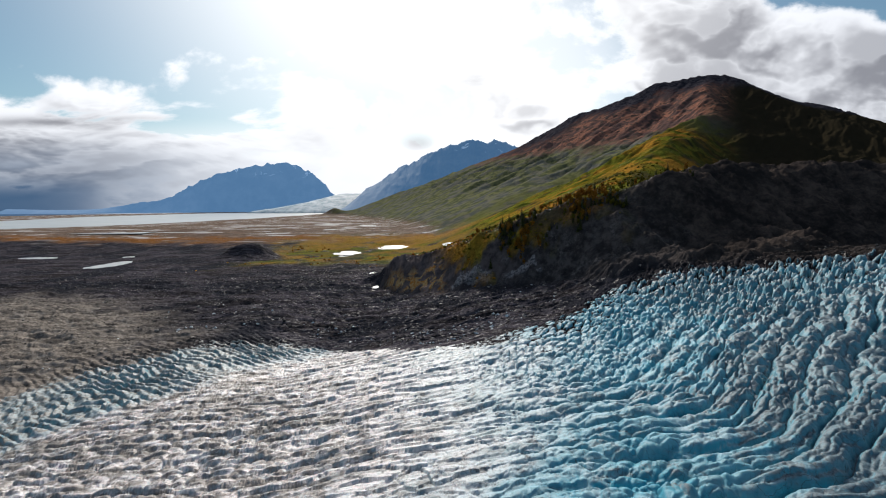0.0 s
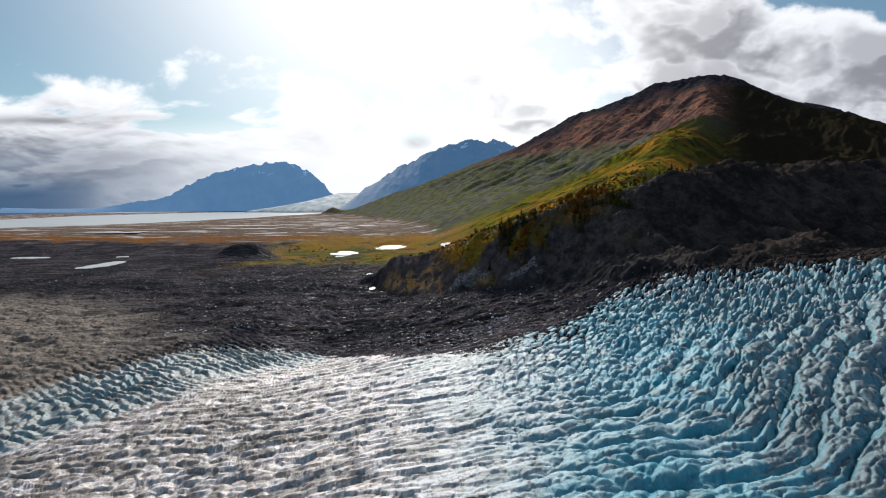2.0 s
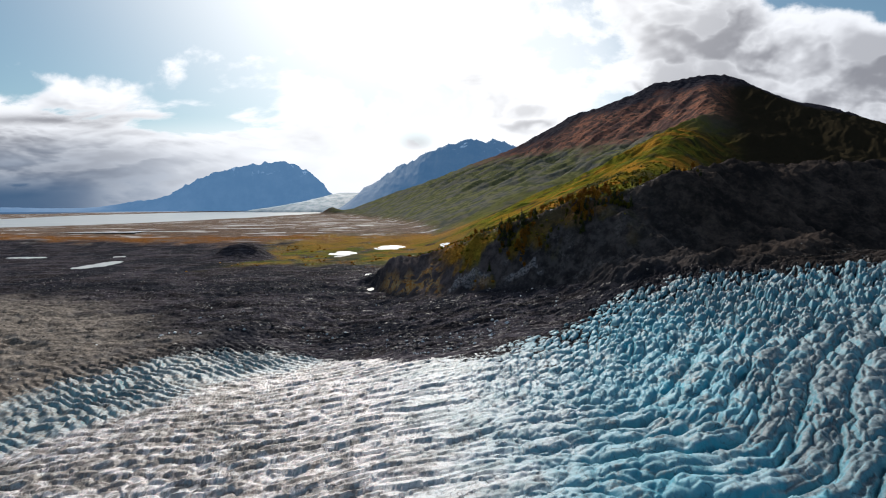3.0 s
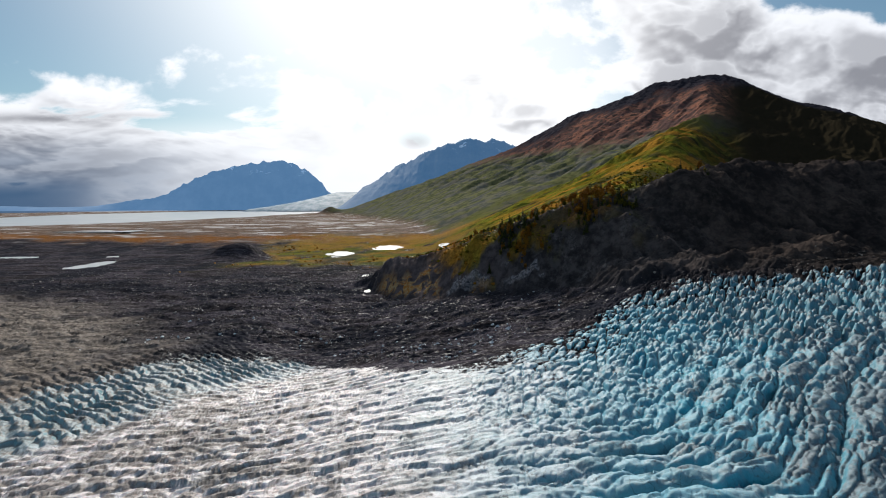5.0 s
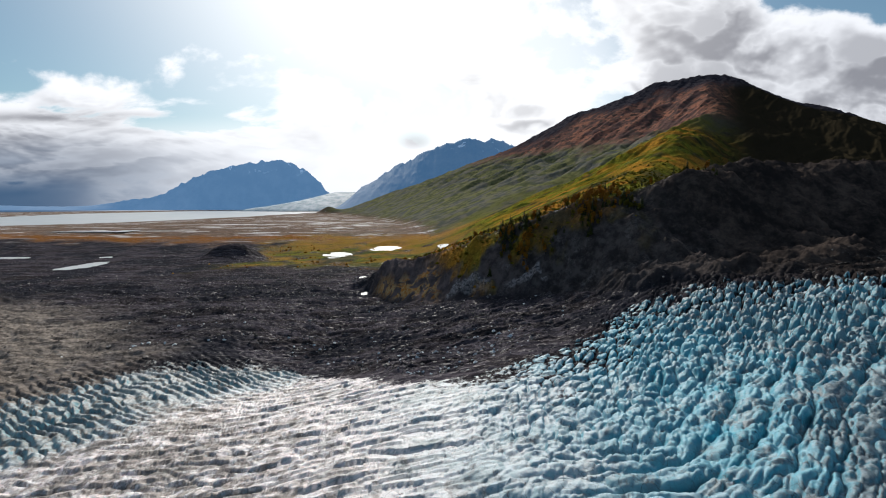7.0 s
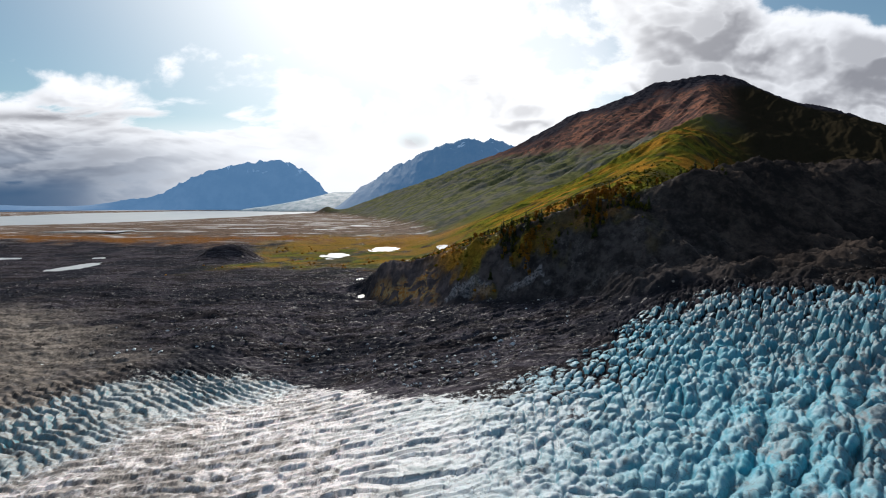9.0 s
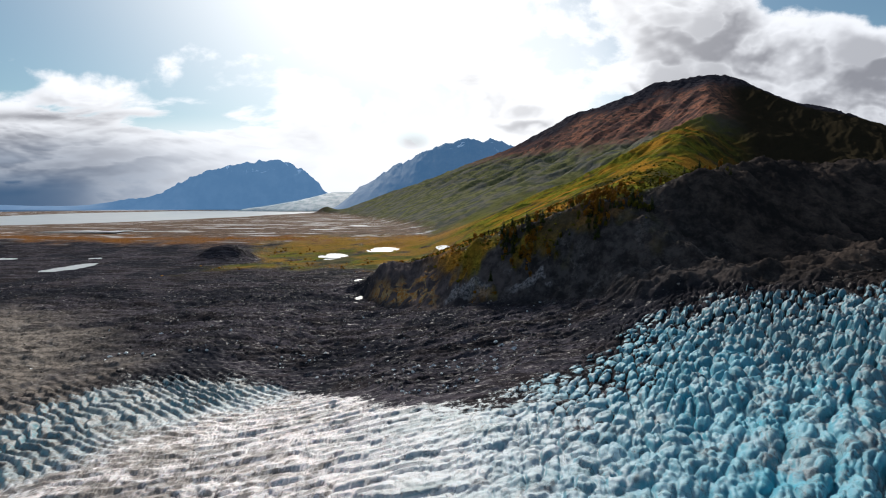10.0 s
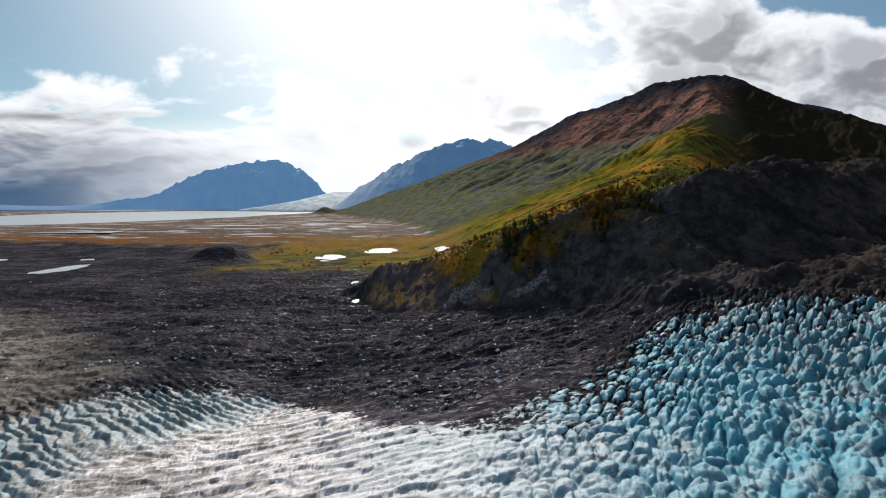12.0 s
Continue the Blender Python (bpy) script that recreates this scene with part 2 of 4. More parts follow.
def lake_mask(x, y):
    near = curve(y, ((1200, -2000), (1330, -1640), (1443, -1463), (1585, -1299), (1868, -1167), (2359, -1020), (3000, -1000), (4200, -900), (5000, -850)), 40)
    far = curve(y, ((1200, -2100), (1700, -2450), (2450, -2477), (3176, -2554), (3923, -2344), (4500, -1900), (5000, -1700)), 60)
    wob = 60 * rough(x, y, 260, 4, 91)
    return smooth(-40, 40, near - x + wob) * smooth(-40, 40, x - far + wob) * smooth(1230, 1300, y)


# ponds: centre, half width, half length, water level
PONDS = [(cx, cy, a, b, float(land(np.array([cx]), np.array([cy]))[0]) - 0.2) for cx, cy, a, b in ((-205, 944, 26, 34), (-118, 1018, 26, 42), (-88, 560, 4, 9), (-109, 668, 5, 7), (-845, 905, 40, 14), (-614, 800, 20, 48), (-206, 905, 10, 14), (15, 880, 12, 46), (-660, 912, 14, 10), (-560, 1360, 60, 12), (-800, 1290, 70, 10), (-960, 1240, 60, 10), (-330, 1330, 30, 10), (-250, 1480, 30, 16), (-640, 1500, 80, 12), (-420, 1560, 50, 14))]


def pond_mask(x, y):
    m = np.zeros(x.shape)
    for cx, cy, a, b, _ in PONDS:
        d = np.hypot((x - cx) / a, (y - cy) / b)
        m = np.maximum(m, 1 - smooth(1.2, 1.6, d))
    return m


def pillows(u, v, k, crease, jitter=0.9):
    """Rounded blocks between narrow clefts: height, distance to the cleft, cell numbers."""
    one, two, ci, cj = cells(u, v, k, jitter)
    gap = two - one
    tilt = (hashed(ci, cj, k + 31) - 0.5) * (u - ci - 0.5) + (hashed(ci, cj, k + 37) - 0.5) * (v - cj - 0.5)
    dome = smooth(0, crease, gap) ** 0.62 * (0.66 + 0.5 * hashed(ci, cj, k + 23)) + 0.45 * (1 - one) + 0.75 * tilt * smooth(0, 0.3, gap)
    return dome, gap, ci, cj


def serac_relief(x, y):
    """Broken ice: blocks on the high side, long blades on the low side, worn swells between."""
    wx = x + 4.5 * rough(x, y, 32, 3, 11) + 0.7 * rough(x, y, 5, 1, 12)
    wy = y + 4.5 * rough(x, y, 32, 3, 15) + 0.7 * rough(x, y, 5, 1, 16)
    away = smooth(150, 205, y + 22 * rough(x, y, 44, 2, 55) - 0.12 * (x - 60))

    # long whalebacks that swing round with the flow, cut across into blocks
    turn = np.radians(2 + 42 * smooth(38, 104, x + 0.5 * (y - 130)))
    q = -(wx - 70) * np.sin(turn) + (wy - 150) * np.cos(turn)
    along = (wx - 70) * np.cos(turn) + (wy - 150) * np.sin(turn)
    phase = q / 9.0 + 0.50 * rough(x, y, 36, 3, 101)
    line = np.floor(phase)
    f = phase - line
    shift = 5.7 * hashed(line, 0 * line, 139)
    back = (1 - np.abs(2 * f - 1) ** 3.2) ** 0.75
    crest = 0.70 + 0.55 * lattice(along / 22 + 13.7 * line, 7.3 * line, 103) + 0.35 * hashed(line, 0 * line, 107)
    block, _, knee, row_ = pillows(along / 9.5 + shift, q / 6.5 + 0.3 * rough(x, y, 15, 2, 141), 143, 0.40)
    whale = back * (0.95 + 0.35 * crest) + 0.62 * block
    # upright towers farther off
    c, s = math.cos(0.85), math.sin(0.85)
    tower, gap_t, ti, tj = pillows((wx * c + wy * s) / 6.0, (-wx * s + wy * c) / 4.3, 4, 0.36, 0.95)
    spire = smooth(0.15, 0.9, hashed(ti, tj, 27)) * smooth(0.0, 0.45, gap_t)
    tower = 1.05 * tower + 0.40 * spire
    # smaller blocks and chipped facets on both
    u3, v3 = along / 4.8, q / 2.5
    knob, _, ki, kj = pillows(u3, v3, 5, 0.38, 0.95)
    u4, v4 = wx / 2.2 + 0.15 * wy, wy / 1.8
    one4, two4, a4, b4 = cells(u4, v4, 9, 0.95)
    facet = (hashed(a4, b4, 61) - 0.5) * (u4 - a4 - 0.5) + (hashed(a4, b4, 67) - 0.5) * (v4 - b4 - 0.5) + 0.25 * hashed(a4, b4, 69)
    facet = 1.5 * facet - 0.20 * (1 - smooth(0, 0.10, two4 - one4))
    hill = rough(x * 0.86 + y * 0.5, (-x * 0.5 + y * 0.86) * 2.2, 46, 3, 45, 0.5)
    size = 0.80 + 0.45 * smooth(-0.4, 0.5, rough(x, y, 70, 2, 59)) + 0.15 * smooth(90, 160, x)
    split = smooth(-0.15, 0.30, rough(x, y, 24, 2, 57))
    high = (1 - away) * 2.3 * whale + away * 3.0 * tower
    grow = smooth(25, 125, x + 0.35 * (175 - y))
    high = (0.55 + 0.45 * grow) * size * high + (0.38 + 0.62 * grow) * (0.65 + 0.5 * split + 0.45 * away) * knob + (0.5 + 0.5 * grow) * (0.8 + 0.4 * away) * facet + 0.20 * rough(x, y, 1.8, 2, 77) + 2.6 * hill - 4.2
    hollow = (1 - away) * (1 - smooth(0.35, 1.05, whale)) + away * (1 - smooth(0.55, 1.45, tower))
    number = np.where(away < 0.5, knee, ti + 900) + 4096 * np.where(away < 0.5, row_, tj + 900)

    # blades with a steep face on the near side
    p = (wx * 0.56 + wy * 0.83) / 4.7 + 0.75 * rough(x, y, 50, 4, 31, 0.6) + 0.5 * rough(x, y, 9, 2, 35)
    blade_no = np.floor(p)
    saw = p - blade_no
    reach = (wx * 0.83 - wy * 0.56) / 15 + 5 * hashed(blade_no, 0 * p, 43)
    tone = hashed(blade_no, np.floor(reach), 39)
    blade = np.where(saw < 0.34, smooth(0, 0.34, saw), 1 - (np.maximum(saw - 0.34, 0) / 0.66) ** 1.2)
    notch = 1 - 0.45 * np.exp(-((reach - np.floor(reach) - 0.5) / 0.10) ** 2)
    blade = blade * (0.55 + 0.55 * tone + 0.35 * rough(x, y, 18, 2, 33)) * notch
    splinter, _, _, _ = pillows((wx * 0.83 - wy * 0.56) / 3.6, (wx * 0.56 + wy * 0.83) / 2.2, 181, 0.3)
    tall = 0.55 + 0.75 * smooth(-0.4, 0.4, rough(x, y, 42, 3, 149))
    low = tall * 2.1 * blade + 0.55 * splinter + 0.60 * facet - 1.9
    hollow_low = 1 - smooth(0.12, 0.45, blade)

    # worn, scaly swells: overlapping plates with a lip on the near side
    sx, sy = x + 5 * rough(x, y, 30, 3, 17), y + 5.0 * rough(x * 0.7, y, 24, 3, 18)

    def plates(length, width, k, lean):
        c, s_ = math.cos(lean), math.sin(lean)
        u, v = (sx * c + sy * s_) / length, (-sx * s_ + sy * c) / width
        one, two, ci, cj = cells(u, v, k, 0.95)
        fall = (0.35 + hashed(ci, cj, k + 2)) * (v - cj - 0.5)
        own = hashed(ci, cj, k + 5)
        return own, 0.6 * hashed(ci, cj, k + 1) - 1.2 * fall + 0.9 * (hashed(ci, cj, k + 3) - 0.5) * (u - ci - 0.5) - 0.25 * (1 - smooth(0, 0.14, two - one))

    lowly = (1 - smooth(-90, 0, x)) * (1 - smooth(150, 250, y))
    cup, _, _, _ = pillows((wx * 0.97 + wy * 0.2) / 7.0, (-wx * 0.2 + wy * 0.97) / 4.2, 163, 0.55)
    tone_a, wide_plate = plates(22.0, 6.5, 161, -0.06)
    tone_b, plate = plates(10.5, 3.3, 171, 0.10)
    tone_c, flake = plates(5.0, 1.7, 173, -0.12)
    worn = 0.75 * wide_plate + 0.60 * plate + 0.22 * flake + 0.06 * facet + 0.9 * rough(x * 0.5 + y * 0.2, y, 26, 2, 47) + 0.75 * lowly * cup - 0.6
    hollow_mid = 0.55 * lowly * (1 - smooth(0.2, 0.75, cup))

    right = smooth(-22, 92, x + 18 * rough(x, y, 50, 3, 51) + 0.22 * (175 - y))
    band = smooth(-330, -270, x) * (1 - smooth(-165, -122, x - 0.75 * (y - 212) + 26 * rough(x, y, 40, 3, 53))) * smooth(85, 150, y)
    band = np.clip(band, 0, 1) * (1 - right)
    mid = np.clip(1 - right - band, 0, 1)
    z = right * high + band * low + mid * worn
    own_tone = right * (0.5 * hashed(ki, kj, 75) + 0.5 * hashed(np.floor(number), 0 * number, 76)) + band * (0.5 * tone + 0.5 * hashed(a4, b4, 78)) + mid * (0.3 * tone_a + 0.45 * tone_b + 0.25 * tone_c + 0.05)
    return z, number, band, right * hollow + band * hollow_low + mid * hollow_mid, own_tone


def surface(x, y):
    """Heights and the cover of the ground, and the number of the ice block at each place."""
    z = land(x, y)
    plain = plain_base(x, y)
    above = z - plain
    edge = margin(x)
    n1 = rough(x, y, 40, 4, 61)
    n2 = rough(x, y, 300, 4, 67)
    inside = edge - y + 8 * n1 + 6 * rough(x, y, 8, 2, 63)
    ice = smooth(-14, 2, inside)
    relief, number, band, hollow, own_tone = serac_relief(x, y)
    cy = curve(x, CREST_Y, 12)
    over = y - cy
    lake = lake_mask(x, y)
    hum = rough(x * 0.45 + 0.12 * y, y, 22, 5, 71, 0.55)
    rubble = rough(x * 0.5, y, 5, 3, 75, 0.6, True)
    mount = smooth(60, 200, above) * smooth(500, 900, y)
    down, aside = 0.70 * x + 0.72 * y, 0.72 * x - 0.70 * y + 0.18 * 150 * rough(x, y, 300, 2, 403)
    gul = rough(aside, down * 0.16, 120, 4, 81, 0.5, True)
    steep = rough(aside, down * 0.14, 46, 4, 85, 0.55, True)
    toe = curve(x, ((-90, -36), (-60, -52), (0, -74), (45, -64), (100, -70), (160, -150)), 20)
    face = smooth(toe, toe + 22, over) * (1 - smooth(-14, 14, over + 10 * n1)) * smooth(-95, -60, x) * (1 - ice)
    lay = rough(x * 0.30, y, 34, 4, 65, 0.6)
    sand = smooth(-40, 70, -x - 185 - 1.15 * np.maximum(y - 335, 0) + 40 * n1 + 60 * lay) * (1 - smooth(430, 620, y + 70 * n1 + 60 * lay - 0.15 * (x + 300)))
    tan = sand * (1 - ice)
    z = z + relief * smooth(-24, 34, inside)
    open_ground = (1 - ice) * (1 - mount)
    flat = 1 - 0.8 * smooth(850, 1050, y)
    z = z + open_ground * flat * (hum * (1.0 + 3.2 * smooth(-60, 0, -over)) + rubble * (0.8 + 1.0 * smooth(-60, 0, -over)))
    z = z + open_ground * smooth(20, 60, -inside) * (1 - smooth(150, 330, -inside)) * 1.6 * rough(x * 0.28 - 0.1 * y, y, 9, 4, 73, 0.6, True)
    z = z + mount * (22 * gul + 8 * n2 + 12 * steep + 2 * rough(x, y, 40, 3, 83)) * smooth(0, 120, above) * (1 - 0.55 * smooth(0.75, 0.95, z / np.maximum(curve(x, RIDGE_Z, 40), 60)) * smooth(1500, 2200, y))
    z = z + tan * 1.5 * rough(x * 0.4 + 0.2 * y, y, 9, 4, 79, 0.55, True)
    rib = rough(x * 1.3 + y * 0.3, y * 0.35, 40, 4, 87, 0.5, True)
    z = z + face * (9.0 * rib + 4.5 * rough(x, y, 22, 4, 89, 0.6, True) + 5 * lattice(x / 40, y / 60, 88)) * smooth(0, 30, above)
    z = z + (LAKE - 4 - z) * lake
    for cx, cy2, a, b, level in PONDS:
        d = np.hypot((x - cx) / a, (y - cy2) / b) + 0.45 * rough(x, y, 0.9 * a, 3, 57)
        z = z + (level - 0.3 - z) * (1 - smooth(1.15, 2.0, d))
        z = z - 1.2 * (1 - smooth(0.85, 1.1, d))
    hill = np.exp(-(((x + 392) / 62) ** 2 + ((y - 865) / 48) ** 2))
    top = smooth(0, 16, over + 7 * n1) * smooth(-95, -60, x) * (1 - smooth(700, 800, y))
    slope = smooth(3, 24, above + 10 * n1) * smooth(640, 760, y) * smooth(-70, 60, x + 0.25 * y)
    strip = smooth(740, 850, y + 60 * n1) * (1 - smooth(1120, 1260, y + 80 * n1)) * smooth(-450, -300, x + 60 * n1) * (1 - smooth(0.15, 0.4, hill)) * smooth(-120, -20, -x + 0.0 * y)
    tuft = face * (1 - smooth(60, 190, x)) * smooth(-25, 25, x + 20 * n1) * smooth(-0.05, 0.25, rough(x, y, 22, 4, 97) - 0.50 + 0.75 * smooth(-60, -8, over)) * smooth(8, 22, above)
    low = np.maximum(np.maximum(top, slope), tuft)
    green = np.maximum(low, strip * smooth(-0.45, 0.0, n1 + 0.25)) * (1 - lake)
    gold = np.clip(0.35 * tuft + smooth(0.08, 0.50, rough(x, y, 34, 4, 93) + 0.06) * (1 - smooth(700, 1300, y)) * (1 - 0.7 * strip) + 0.8 * strip * smooth(1010, 1090, y + 40 * n1) + 0.65 * strip * smooth(-0.05, 0.20, rough(x * 0.6, y, 45, 3, 95)), 0, 1)
    gold = np.clip(gold + smooth(-66, -50, x) * (1 - smooth(12, 30, x)) * (1 - smooth(640, 720, y)) * smooth(-0.5, 0.1, n1 + 0.1), 0, 1)
    gold = np.clip(gold + 0.85 * np.exp(-(((x - 600) * 0.84 - (y - 1100) * 0.54 + 25) / 50) ** 2) * smooth(520, 600, y) * (1 - smooth(1000, 1350, y)) * smooth(-0.25, 0.2, rough(x, y, 60, 3, 94)), 0, 1)
    red = smooth(330, 430, z + 70 * n2 + 30 * gul) * smooth(1100, 1600, y)
    # bare summit band below the skyline, where cloud shade and haze are painted
    bald_shaded = np.maximum(smooth(740, 860, z + 50 * n2), smooth(0.87, 0.97, z / np.maximum(curve(x, RIDGE_Z, 40), 60) + 0.07 * n2 + 0.05 * gul) * smooth(250, 600, x) * smooth(1300, 1800, y))
    # right-hand lee side, darkened by colour as it lies in shade
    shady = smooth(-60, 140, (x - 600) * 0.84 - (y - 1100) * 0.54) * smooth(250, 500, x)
    cover = dict(ice=ice, rim=1 - smooth(-4, 42 + 34 * smooth(-90, -150, x) + 40 * sand * (1 + rough(x * 0.4, y, 22, 3, 64)), inside), seam=np.maximum((1 - smooth(25, 125 + 40 * n1, inside)) * smooth(-10, 60, x), (1 - smooth(5, 60, inside)) * smooth(120, 180, -x)), tan=tan, sand=sand, green=green, gold=gold, red=red, bald_shaded=bald_shaded, face=face, earth=face * (1 - smooth(0, 90, x + 30 * n1)), hazy_heath=np.maximum(low * smooth(1000, 1500, y + 200 * n2), 0.30 * strip), shaded_brush=shady * low)
    cover["hollow"] = hollow * ice
    cover["band"] = band
    cover["tone"] = own_tone
    cover["far"] = smooth(1010, 1110, y + 60 * n1 + 0.05 * x) * (1 - low)
    cover["rust"] = cover["far"] * (1 - smooth(1150, 1230, y + 60 * n1)) * smooth(-0.35, 0.15, rough(x * 0.4, y, 50, 3, 115) + 0.15)
    cover["wet"] = np.maximum(pond_mask(x, y), 0.45 * strip)
    cover["blue"] = np.maximum(0.95 * smooth(-45, 85, x + 24 * n1 + 0.8 * np.maximum(150 - y, 0) * (0.6 + n1)), 0.95 * band)
    slab = np.maximum(np.exp(-((x - 24) / 22) ** 4 - ((over + 49) / 9) ** 4), 0.6 * np.exp(-((x - 78) / 22) ** 4 - ((over + 42) / 9) ** 4)) * smooth(0, 0.4, face)
    cover["slab"] = slab * smooth(-0.15, 0.10, rough(x + 0.8 * y, y * 1.4, 13, 4, 99, 0.6))
    # right part, where rock and gravel are painted darker for the shade there
    cover["right_shade"] = smooth(110, 230, x + 30 * n1) * (y > 250)
    z = z + 1.6 * cover["slab"] * (1 + rough(x, y, 6, 3, 98, 0.5, True))
    # dirt low on the left and near right; ice darker towards far right
    cover["soil_dark"] = 1.15 * smooth(35, -75, x + 0.45 * (y - 130) + 35 * n1) * (1 - 0.55 * band) + 0.8 * smooth(55, 120, x + 0.2 * (y - 100)) * (1 - smooth(110, 200, y)) + 1.8 * smooth(60, 100, x) * (1 - smooth(115, 160, y)) + 1.8 * smooth(85, 140, x)
    cover["fresh"] = np.exp(-np.clip(y - edge, 0, None) / 75) * (1 - smooth(40, 120, x))
    cover["amber"] = face * smooth(12, -14, x + 14 * n1) * smooth(-14, -30, over + 8 * n1)
    cover["brown"] = smooth(30, -50, x)
    return z, cover, number


# ---- land mesh ----
def ground_material():
    m = bpy.data.materials.new("ground_cover")
    m.use_nodes = True
    n = Nodes(m.node_tree)
    geo = n.add("ShaderNodeNewGeometry")
    at = geo.outputs["Position"]
    level = n.add("ShaderNodeSeparateXYZ", Vector=geo.outputs["Normal"]).outputs[2]
    steep = n.ramp(level, 0.62, 0.88, 1.0, 0.0)
    flat = n.add("ShaderNodeMapping", Vector=at, Scale=(0.28, 1.3, 1.0)).outputs[0]
    run = n.add("ShaderNodeVectorMath", {"operation": "DOT_PRODUCT"}, i0=at, i1=(0.70, 0.72, 0.3)).outputs["Value"]
    side = n.add("ShaderNodeVectorMath", {"operation": "DOT_PRODUCT"}, i0=at, i1=(0.72, -0.70, 0.0)).outputs["Value"]
    slope = n.add("ShaderNodeCombineXYZ", X=n.math("MULTIPLY", run, 0.62), Y=side, Z=0.0).outputs[0]
    far_a, far_b = n.noise(slope, 0.04, 5, 0.52, 0.4), n.noise(slope, 0.014, 6, 0.56, 0.4)
    a, b, d = n.noise(at, 1.1, 6, 0.7), n.noise(at, 0.10, 6, 0.62), n.noise(at, 0.33, 9, 0.72, 0.5)
    streak, wide = n.noise(flat, 0.16, 9, 0.7, 0.3), n.noise(flat, 0.022, 8, 0.66, 0.4)
    gravel = n.mix(n.ramp(n.math("MULTIPLY_ADD", streak, 0.6, n.math("MULTIPLY", d, 0.4)), 0.42, 0.60), rgb(0.021, 0.020, 0.025), rgb(0.098, 0.088, 0.104))
    gravel = n.mix(n.ramp(streak, 0.52, 0.66), gravel, rgb(0.060, 0.049, 0.052))
    gravel = n.mix(n.ramp(a, 0.62, 0.70), gravel, rgb(0.12, 0.105, 0.10))
    gravel = n.mix(n.math("MULTIPLY", n.ramp(n.noise(flat, 0.5, 5, 0.7), 0.635, 0.67), n.ramp(b, 0.42, 0.55)), gravel, rgb(0.48, 0.46, 0.44))
    gravel = n.mix(n.math("MULTIPLY", n.ramp(n.noise(flat, 0.045, 6, 0.62, 0.8), 0.44, 0.58), 0.75), gravel, rgb(0.020, 0.017, 0.017))
    feather = n.noise(n.add("ShaderNodeMapping", Vector=at, Rotation=(0.0, 0.0, -0.45), Scale=(0.35, 1.5, 1.0)).outputs[0], 0.30, 8, 0.72, 0.9)
    gravel = n.mix(n.math("MULTIPLY", n.ramp(feather, 0.53, 0.66), n.math("MULTIPLY_ADD", n.attr("fresh"), 0.9, 0.12)), gravel, rgb(0.27, 0.25, 0.245))
    gravel = n.mix(n.math("MULTIPLY", n.ramp(n.noise(at, 0.011, 4, 0.55, 0.6), 0.47, 0.60), 0.7), gravel, rgb(0.016, 0.018, 0.024))
    gravel = n.mix(n.attr("right_shade"), gravel, n.mix(n.ramp(streak, 0.42, 0.60), rgb(0.012, 0.011, 0.011), rgb(0.046, 0.038, 0.035)))
    silt = n.mix(n.ramp(n.math("MULTIPLY_ADD", streak, 0.75, n.math("MULTIPLY", d, 0.25)), 0.40, 0.60), rgb(0.085, 0.074, 0.066), rgb(0.29, 0.25, 0.215))
    silt = n.mix(n.math("MULTIPLY", n.ramp(a, 0.58, 0.68), 0.6), silt, rgb(0.08, 0.07, 0.06))
    plain = n.mix(n.ramp(streak, 0.38, 0.62), rgb(0.075, 0.056, 0.047), rgb(0.22, 0.155, 0.115))
    plain = n.mix(n.ramp(wide, 0.55, 0.59), plain, rgb(0.55, 0.53, 0.52))
    rust = n.mix(n.ramp(d, 0.38, 0.62), rgb(0.09, 0.035, 0.012), rgb(0.29, 0.125, 0.03))
    green = n.mix(n.ramp(d, 0.38, 0.62), rgb(0.070, 0.080, 0.011), rgb(0.20, 0.195, 0.025))
    green = n.mix(n.ramp(far_a, 0.46, 0.60), green, rgb(0.035, 0.045, 0.008))
    green = n.mix(n.math("MULTIPLY", n.ramp(n.noise(at, 0.03, 5, 0.55, 0.3), 0.50, 0.64), 0.8), green, rgb(0.17, 0.115, 0.012))
    green = n.mix(n.ramp(far_b, 0.50, 0.62), green, n.mix(n.ramp(far_a, 0.42, 0.58), rgb(0.026, 0.030, 0.012), rgb(0.085, 0.070, 0.028)))
    gold = n.mix(n.ramp(d, 0.38, 0.62), rgb(0.17, 0.080, 0.014), rgb(0.44, 0.22, 0.032))
    red = n.mix(n.ramp(far_b, 0.40, 0.60), rgb(0.11, 0.068, 0.062), rgb(0.27, 0.125, 0.085))
    red = n.mix(n.ramp(far_a, 0.48, 0.60), red, rgb(0.075, 0.055, 0.048))
    # bare rock, its dark blue cast standing in for cloud shade and haze
    bald_shaded = n.mix(n.ramp(far_a, 0.42, 0.58), rgb(0.022, 0.021, 0.028), rgb(0.052, 0.047, 0.055))
    # dark brush with the lee side's shade put into its colour
    shaded_brush = n.mix(n.ramp(d, 0.38, 0.62), rgb(0.013, 0.012, 0.008), rgb(0.033, 0.026, 0.016))
    cliff = n.mix(n.ramp(n.math("MULTIPLY_ADD", d, 0.3, n.math("MULTIPLY", b, 0.7)), 0.40, 0.62), rgb(0.026, 0.024, 0.025), rgb(0.080, 0.071, 0.070))
    cliff = n.mix(n.ramp(n.noise(at, 0.045, 7, 0.62, 0.6), 0.53, 0.66), cliff, n.mix(n.ramp(d, 0.42, 0.6), rgb(0.050, 0.045, 0.044), rgb(0.13, 0.118, 0.115)))
    earth = n.mix(n.ramp(b, 0.38, 0.62), rgb(0.060, 0.050, 0.052), rgb(0.125, 0.100, 0.098))
